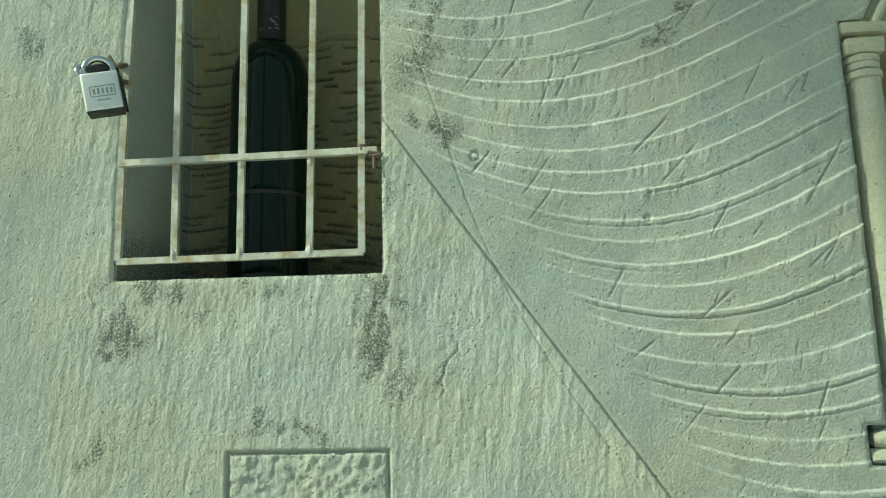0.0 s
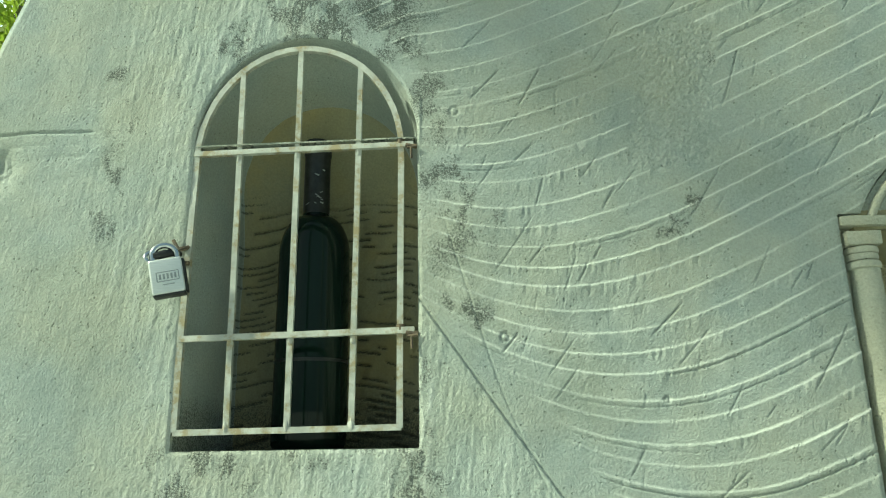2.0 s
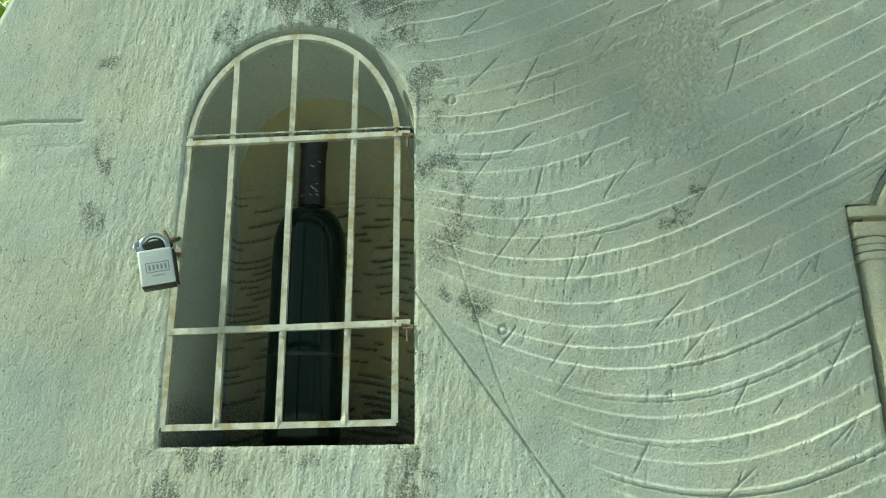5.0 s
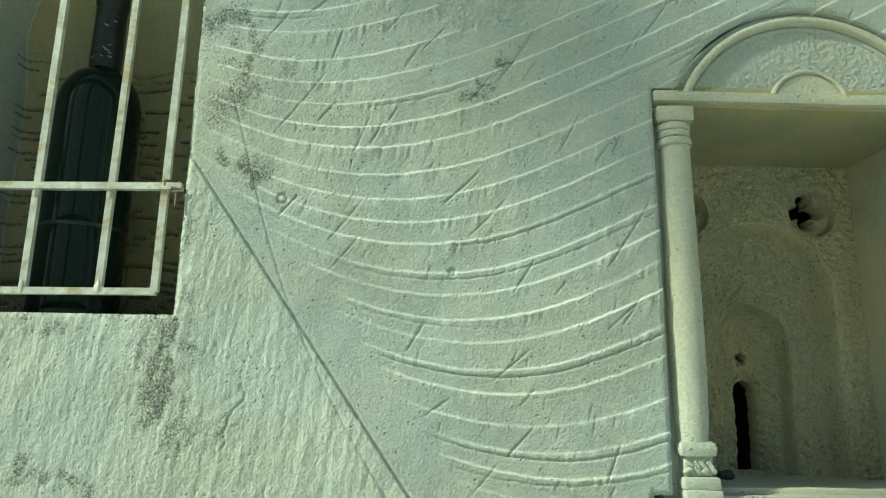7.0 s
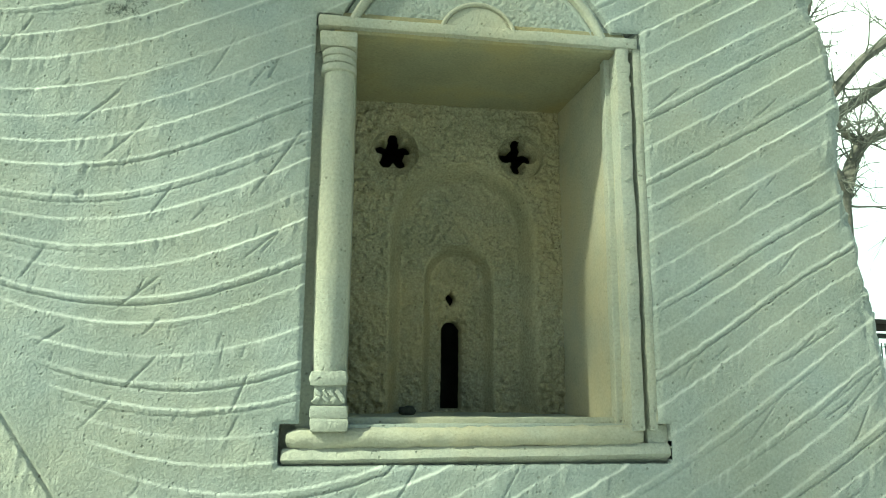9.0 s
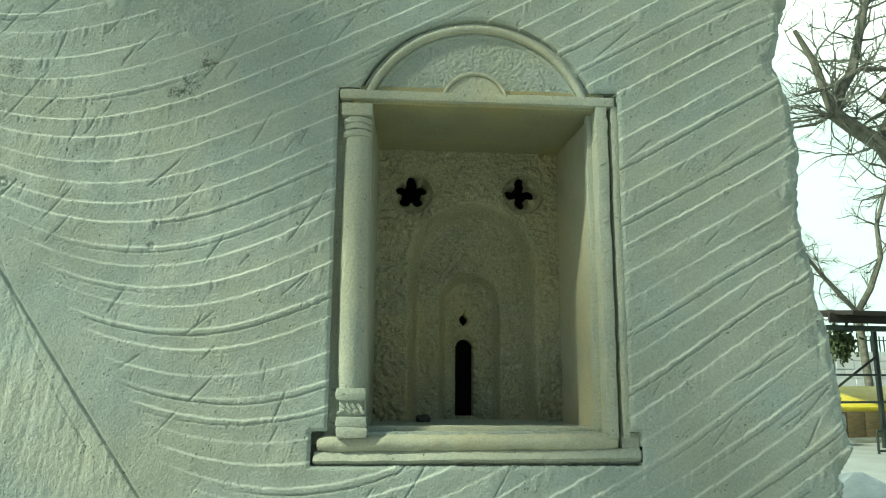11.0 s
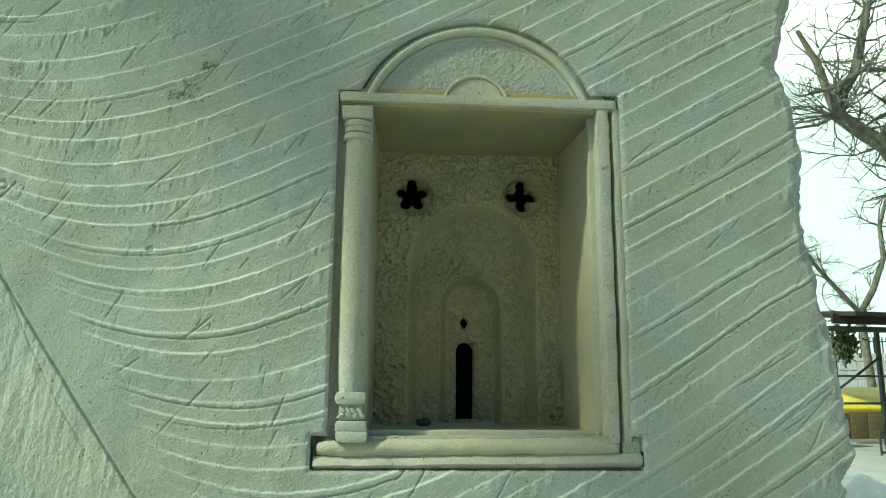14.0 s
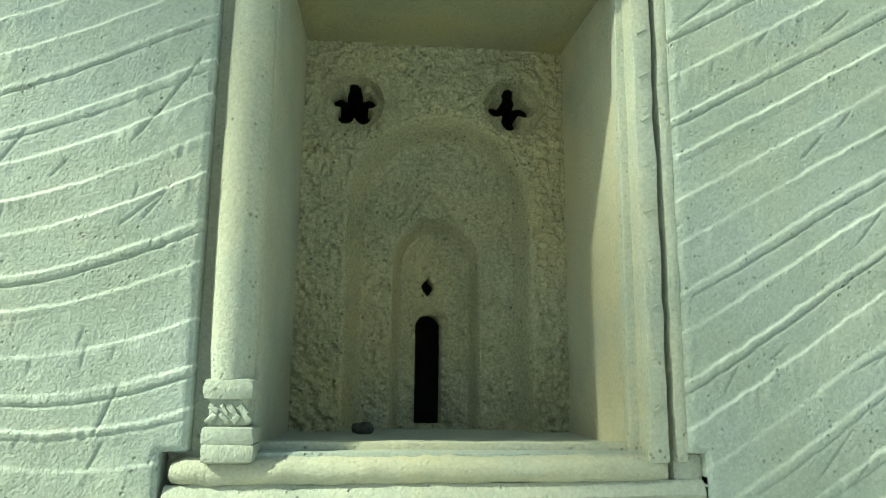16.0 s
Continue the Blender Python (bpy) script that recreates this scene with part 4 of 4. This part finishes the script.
def tree(name, place, trunk, limbs, label, seed, twigs=60):
    """Bare tree: a tapered trunk, limbs along given bends and many forked twigs."""
    t = thing(name, place, label, "tree")
    rr = random.Random(seed)
    part("trunk", roughen(sweep([p for p, r in trunk], [r for p, r in trunk], 12), 0.03, 2.5, seed), BARK, t)
    ends = []
    for lb in limbs:
        part("limb", roughen(sweep([p for p, r in lb], [r for p, r in lb], 8), 0.02, 4, seed), BARK, t)
        ends += lb
    bms = []

    def grow(p, d, ln, r, depth):
        pts, q = [p], Vector(p)
        for k in range(4):
            d = (d + Vector((rr.uniform(-0.35, 0.35), rr.uniform(-0.3, 0.3), rr.uniform(-0.30, 0.36)))).normalized()
            q = q + d * ln / 4
            pts.append(q.copy())
        bms.append(sweep(pts, [r, r * 0.85, r * 0.7, r * 0.55, r * 0.35], 4))
        if depth:
            for k in range(3):
                b = pts[rr.randint(1, 4)]
                grow(b, (d + Vector((rr.uniform(-1, 1), rr.uniform(-0.7, 0.7), rr.uniform(-0.8, 0.9)))).normalized(), ln * rr.uniform(0.45, 0.75), r * 0.55, depth - 1)

    for _ in range(twigs):
        p, r = rr.choice(ends)
        grow(Vector(p), Vector((rr.uniform(-1, 0.8), rr.uniform(-0.5, 0.5), rr.uniform(-0.5, 0.9))).normalized(), rr.uniform(0.6, 1.4), min(0.028, r * 0.4), 2)
    tw = part("branchwork", merge(*bms), TWIG, t, "tangle of thin bare twigs", smooth=False)
    tagged(tw, kind="stuff")
    return t


V = Vector
tree("bare_tree", (10.8, 11.9, 0), [(V((10.75, 11.9, -0.1)), 0.26), (V((10.72, 11.9, 2.0)), 0.21), (V((10.78, 11.9, 4.0)), 0.19), (V((10.80, 11.88, 5.2)), 0.18)],
     [[(V((10.82, 11.88, 5.0)), 0.17), (V((10.72, 11.88, 5.55)), 0.17), (V((10.41, 11.88, 6.0)), 0.16), (V((9.9, 11.88, 6.3)), 0.145), (V((9.43, 11.88, 6.59)), 0.13)],
      [(V((9.47, 11.88, 6.52)), 0.11), (V((9.22, 11.8, 7.1)), 0.09), (V((9.06, 11.8, 7.62)), 0.07), (V((8.64, 11.7, 8.19)), 0.04)],
      [(V((9.46, 11.88, 6.55)), 0.12), (V((9.7, 12.0, 7.1)), 0.11), (V((10.01, 12.0, 7.56)), 0.10), (V((10.3, 12.1, 8.3)), 0.09), (V((10.5, 12.1, 9.0)), 0.08), (V((10.9, 12.1, 10.2)), 0.05)],
      [(V((9.43, 11.88, 6.6)), 0.05), (V((8.9, 11.7, 6.3)), 0.035), (V((8.3, 11.6, 6.15)), 0.02)],
      [(V((10.9, 11.9, 7.6)), 0.05), (V((10.0, 11.7, 7.5)), 0.045), (V((9.3, 11.7, 7.05)), 0.04), (V((8.5, 11.6, 6.8)), 0.02)],
      [(V((10.82, 11.88, 5.1)), 0.16), (V((11.15, 11.9, 5.9)), 0.14), (V((11.45, 11.9, 6.4)), 0.12), (V((12.2, 12.0, 6.7)), 0.09), (V((13.2, 12.0, 7.5)), 0.05)],
      [(V((11.40, 11.9, 6.3)), 0.07), (V((11.1, 11.9, 6.5)), 0.05), (V((10.7, 11.8, 6.9)), 0.04)],
      [(V((12.6, 11.9, 8.9)), 0.10), (V((11.6, 11.8, 8.2)), 0.11), (V((10.9, 11.8, 7.5)), 0.12), (V((10.5, 11.85, 6.9)), 0.08)],
      [(V((12.8, 12.2, 8.1)), 0.09), (V((11.8, 12.1, 7.5)), 0.11), (V((11.0, 12.0, 7.0)), 0.12), (V((10.4, 11.9, 6.2)), 0.10)]],
     "leafless grey-barked tree with a spreading forked crown", 4, 130)


def V(p):
    """Second tree: the same bearings, set further back behind the shelter."""
    k = 1.477
    return Vector((0.37 + (p[0] - 0.37) * k, -0.12 + (p[1] + 0.12) * k, max(-0.1, 1.5 + (p[2] - 1.5) * k)))


tree("bare_tree", (15.9, 20.0, 0), [(V((10.9, 13.5, -0.1)), 0.13), (V((10.85, 13.5, 1.5)), 0.12), (V((10.75, 13.5, 2.9)), 0.11)],
     [[(V((10.75, 13.5, 2.9)), 0.10), (V((11.1, 13.5, 3.4)), 0.09), (V((11.42, 13.5, 4.1)), 0.08), (V((11.40, 13.5, 4.8)), 0.07), (V((11.75, 13.5, 5.7)), 0.05)],
      [(V((10.75, 13.5, 2.9)), 0.08), (V((10.1, 13.5, 3.6)), 0.07), (V((9.6, 13.5, 4.2)), 0.05)]],
     "leafless thin tree with two crooked stems", 9, 44)


def shelter():
    s = thing("shelter", (14.0, 15.5, 0), "open timber shelter with a dark low roof and green steel posts", "shelter")
    part("roof", roughen(box((8.6, 4.4, 0.10), pose(14.9, 16.4, 3.12, 5, 0, 6), 0.02), 0.01, 2), ROOFING, s)
    part("fascia", box((8.5, 0.06, 0.22), pose(14.9, 14.75, 2.86, 0, 0, 6), 0.01), ROOFING, s, "dark weathered fascia board")
    part("beam", box((8.4, 0.12, 0.12), pose(14.9, 15.0, 2.66, 0, 0, 6), 0.01), STEEL_GREEN, s)
    for x in (12.25, 15.0, 18.0):
        part("post", box((0.09, 0.09, 2.7), pose(x, 15.0 + (x - 12.25) * 0.1, 1.35), 0.01), STEEL_GREEN, s)
    for z in (1.62, 1.02):
        part("rail", box((7.5, 0.05, 0.05), pose(14.7, 15.1, z, 0, 0, 6), 0.005), STEEL_GREEN, s)
    part("brace", sweep([(11.05, 14.9, 1.28), (12.2, 14.95, 2.03)], 0.03, 6), STEEL_GREEN, s, "slanting steel brace")
    part("brace", sweep([(11.1, 14.9, 2.6), (11.12, 14.9, 1.05)], 0.02, 6), STEEL_GREEN, s)
    return s


shelter()
basket = thing("hanging_plant", (11.2, 14.7, 2.1), "dark trailing plant hanging under the shelter roof", "plant")
bms = []
rr = random.Random(3)
for _ in range(420):
    p = Vector((rr.gauss(0, 0.13), rr.gauss(0, 0.1), rr.gauss(0, 0.17)))
    bms.append(box((0.11, 0.06, 0.008), Matrix.Translation(Vector((11.2, 14.7, 2.3)) + p) @ pose(0, 0, 0, rr.uniform(0, 360), rr.uniform(0, 360), rr.uniform(0, 360))))
part("foliage", merge(*bms), DARKLEAF, basket, smooth=False)
part("cord", sweep([(11.2, 14.7, 2.66), (11.2, 14.7, 2.3)], 0.012, 6), STEEL_GREEN, basket)

stall = thing("counter", (12.2, 17.0, 0), "brown plank counter with a bright yellow top under the shelter", "counter")
part("top", roughen(box((4.6, 1.8, 0.12), pose(14.0, 17.2, 1.05, 16, 0, 4), 0.03), 0.01, 2), YELLOW, stall, "bright yellow sloping top")
for k in range(9):
    part("plank", box((0.48, 0.05, 0.62), pose(12.0 + k * 0.5, 16.2 + k * 0.035, 0.44, 0, 0, 4), 0.008), PLANK, stall)
for x in (11.9, 16.1):
    part("leg", box((0.1, 0.1, 0.95), pose(x, 16.9, 0.47), 0.01), STEEL_GREEN, stall)
bin_ = thing("litter_bin", (11.35, 15.6, 0), "dark green steel litter bin on the paving", "bin")
part("bin_body", box((0.42, 0.4, 0.62), pose(11.35, 15.6, 0.33), 0.03), STEEL_GREEN, bin_)
part("rim", box((0.46, 0.44, 0.05), pose(11.35, 15.6, 0.66), 0.01), STEEL_GREEN, bin_)

bench = thing("metal_frame", (12.0, 13.6, 0), "low dark tubular metal frame standing on the paving", "bench")
for x in (11.15, 12.9):
    for y in (13.4, 13.8):
        part("leg", sweep([(x, y, 0.0), (x, y, 0.46)], 0.025, 8), STEEL_GREEN, bench)
for y in (13.4, 13.8):
    for z in (0.46, 0.06):
        part("rail", sweep([(11.15, y, z), (12.9, y, z)], 0.025, 8), STEEL_GREEN, bench)

wall2 = thing("garden_wall", (26, 30.5, 0), "pale blockwork boundary wall with a low picket fence on top", "wall", kind="structure")
rr = random.Random(8)
for row in range(7):
    for k in range(14):
        x = 19.5 + k * 0.92 + (0.46 if row % 2 else 0)
        part("block", box((0.89, 0.3, 0.37), pose(x, 30.5 + rr.uniform(-0.015, 0.015), 0.2 + row * 0.40), 0.02, 1), BLOCK, wall2, smooth=False)
part("mortar", box((13.6, 0.24, 2.82), pose(26, 30.52, 1.41)), BLOCK, wall2, "recessed mortar")
for k in range(60):
    part("picket", box((0.05, 0.04, 0.75), pose(19.4 + k * 0.22, 30.5, 3.18)), STEEL_GREEN, wall2, smooth=False)
part("fence_rail", box((13.4, 0.05, 0.05), pose(26, 30.5, 3.35)), STEEL_GREEN, wall2)

boulder = thing("white_boulder", (1.62, 1.75, 0), "rough white boulder standing beside the carved rock", "boulder")
bm = bmesh.new()
bmesh.ops.create_icosphere(bm, subdivisions=5, radius=1.0, matrix=pose(1.68, 1.75, 0.58) @ Matrix.Diagonal((0.30, 0.34, 0.66, 1)))
part("rock", roughen(roughen(bm, 0.07, 5, 1), 0.02, 22, 4), WHITE_STONE, boulder)

# bright hazy sky far behind everything
m, n, l, b = material("bright_haze")
b.inputs["Base Color"].default_value = (0.8, 0.8, 0.8, 1)
b.inputs["Emission Color"].default_value = (0.94, 1.0, 0.92, 1)
b.inputs["Emission Strength"].default_value = 1.1
bm = bmesh.new()
bmesh.ops.create_cone(bm, segments=64, radius1=900, radius2=900, depth=1500, cap_ends=False)
bmesh.ops.delete(bm, geom=[f for f in bm.faces if f.calc_center_median().y < 60], context="FACES")
bmesh.ops.translate(bm, verts=bm.verts, vec=(0, 0, 740))
me = bpy.data.meshes.new("backdrop")
bm.to_mesh(me)
bm.free()
me.materials.append(m)
tagged(new("backdrop", me), "pale bright hazy sky behind the trees", "sky", kind="structure")

# leafy tree seen past the upper end of the rock
leafy = thing("leafy_tree", (-4.3, 6.0, 0), "tree in bright yellow-green sunlit leaf behind the rock", "tree")
part("trunk", roughen(sweep([(-4.3, 6.0, -0.1), (-4.25, 6.0, 2), (-4.3, 6.05, 4), (-4.2, 6.0, 5.6)], [0.2, 0.16, 0.12, 0.06], 12), 0.02, 4), BARK, leafy)
for k in range(6):
    a = k * 1.05
    part("limb", sweep([(-4.28, 6.02, 2.6 + 0.4 * k), (-4.28 + 0.6 * math.cos(a), 6 + 0.6 * math.sin(a), 3.2 + 0.4 * k), (-4.28 + 1.2 * math.cos(a), 6 + 1.2 * math.sin(a), 3.9 + 0.4 * k)], [0.06, 0.045, 0.02], 8), BARK, leafy)
rs = np.random.RandomState(12)
nl = 22000
clump = rs.normal(0, 1, (90, 3)) * (0.75, 0.75, 0.85) + (-4.25, 6.0, 4.75)
c = clump[rs.randint(0, 90, nl)] + rs.normal(0, 0.20, (nl, 3))
a = rs.normal(0, 1, (nl, 3))
a /= np.linalg.norm(a, axis=1)[:, None]
b = np.cross(a, rs.normal(0, 1, (nl, 3)))
b /= np.linalg.norm(b, axis=1)[:, None]
sz = rs.uniform(0.04, 0.085, (nl, 1))
verts = np.stack([c - a * sz, c + b * sz * 0.45, c + a * sz, c - b * sz * 0.45], 1) - np.array((-4.3, 6.0, 0))
me = bpy.data.meshes.new("crown")
me.from_pydata(verts.reshape(-1, 3).tolist(), [], np.arange(nl * 4).reshape(-1, 4).tolist())
me.materials.append(LEAF)
crown = new("crown", me)
crown.parent = leafy
tagged(crown, "uneven crown of small bright leaves", kind="stuff")

# ---- added leafy tree, out of view, whose boughs shade the rock ----


def shade_tree():
    t = thing("leafy_tree", (-4.4, -2.6, 0), "unseen leafy tree added to shade the carved rock", "tree")
    to_sun = Vector((-7.3, -2.3, 6.0)).normalized()
    across = Vector((-0.301, 0.954, 0.0)).normalized()
    up = across.cross(to_sun).normalized()
    up = up if up.z > 0 else -up
    mid = Vector((0.2, 0.58, 1.40)) + to_sun * 4.5
    rr = random.Random(21)
    trunk = [((-4.4, -2.6, -0.1), 0.19), ((-4.35, -2.5, 1.5), 0.16), ((-4.2, -2.3, 3.2), 0.13), ((-4.0, -2.0, 4.6), 0.10), ((-3.8, -1.7, 6.0), 0.05)]
    part("trunk", roughen(sweep([p for p, r in trunk], [r for p, r in trunk], 12), 0.02, 4), BARK, t)
    leaves, twigs = [], []
    for b0, b1, count, start in ((0.60, 1.45, 420, 4.4), (-1.15, -0.32, 700, 3.0)):
        root = Vector((-4.15, -2.25, start))
        tip = mid + across * 0.9 + up * (b0 + b1) / 2
        part("limb", sweep([root, root.lerp(tip, 0.35) + Vector((0, 0, 0.12)), root.lerp(tip, 0.7) + Vector((0, 0, 0.08)), tip], [0.07, 0.05, 0.035, 0.015], 8), BARK, t)
        clumps = [mid + across * rr.uniform(-1.3, 1.3) + up * rr.uniform(b0, b1) + to_sun * rr.uniform(-0.5, 0.5) for _ in range(70)]
        for c in clumps:
            near = root.lerp(tip, rr.uniform(0.35, 1.0))
            twigs.append(sweep([near, near.lerp(c, 0.5) + Vector((rr.uniform(-0.05, 0.05), 0, 0.04)), c], [0.008, 0.006, 0.003], 4))
        for _ in range(count):
            c = rr.choice(clumps)
            leaves.append(c + across * rr.gauss(0, 0.13) + up * rr.gauss(0, 0.075) + to_sun * rr.gauss(0, 0.12))
    tw = part("branchwork", merge(*twigs), TWIG, t, "thin leafy twigs", smooth=False)
    tagged(tw, kind="stuff")
    verts, faces = [], []
    for p in leaves:
        m = Matrix.Rotation(rr.uniform(0, 6.28), 3, "Z") @ Matrix.Rotation(rr.uniform(-1.0, 1.0), 3, "X") @ Matrix.Rotation(rr.uniform(-0.8, 0.8), 3, "Y")
        ln = rr.uniform(0.035, 0.06)
        k = len(verts)
        verts += [p + m @ (Vector(q) * ln) for q in ((-0.6, 0, 0), (0, 0.32, 0.06), (0.6, 0, 0), (0, -0.32, 0.06))]
        faces.append((k, k + 1, k + 2, k + 3))
    me = bpy.data.meshes.new("foliage")
    me.from_pydata([v - ORG[t.name] for v in verts], [], faces)
    me.materials.append(LEAF)
    ob = new("foliage", me)
    ob.parent = t
    tagged(ob, kind="stuff")


shade_tree()
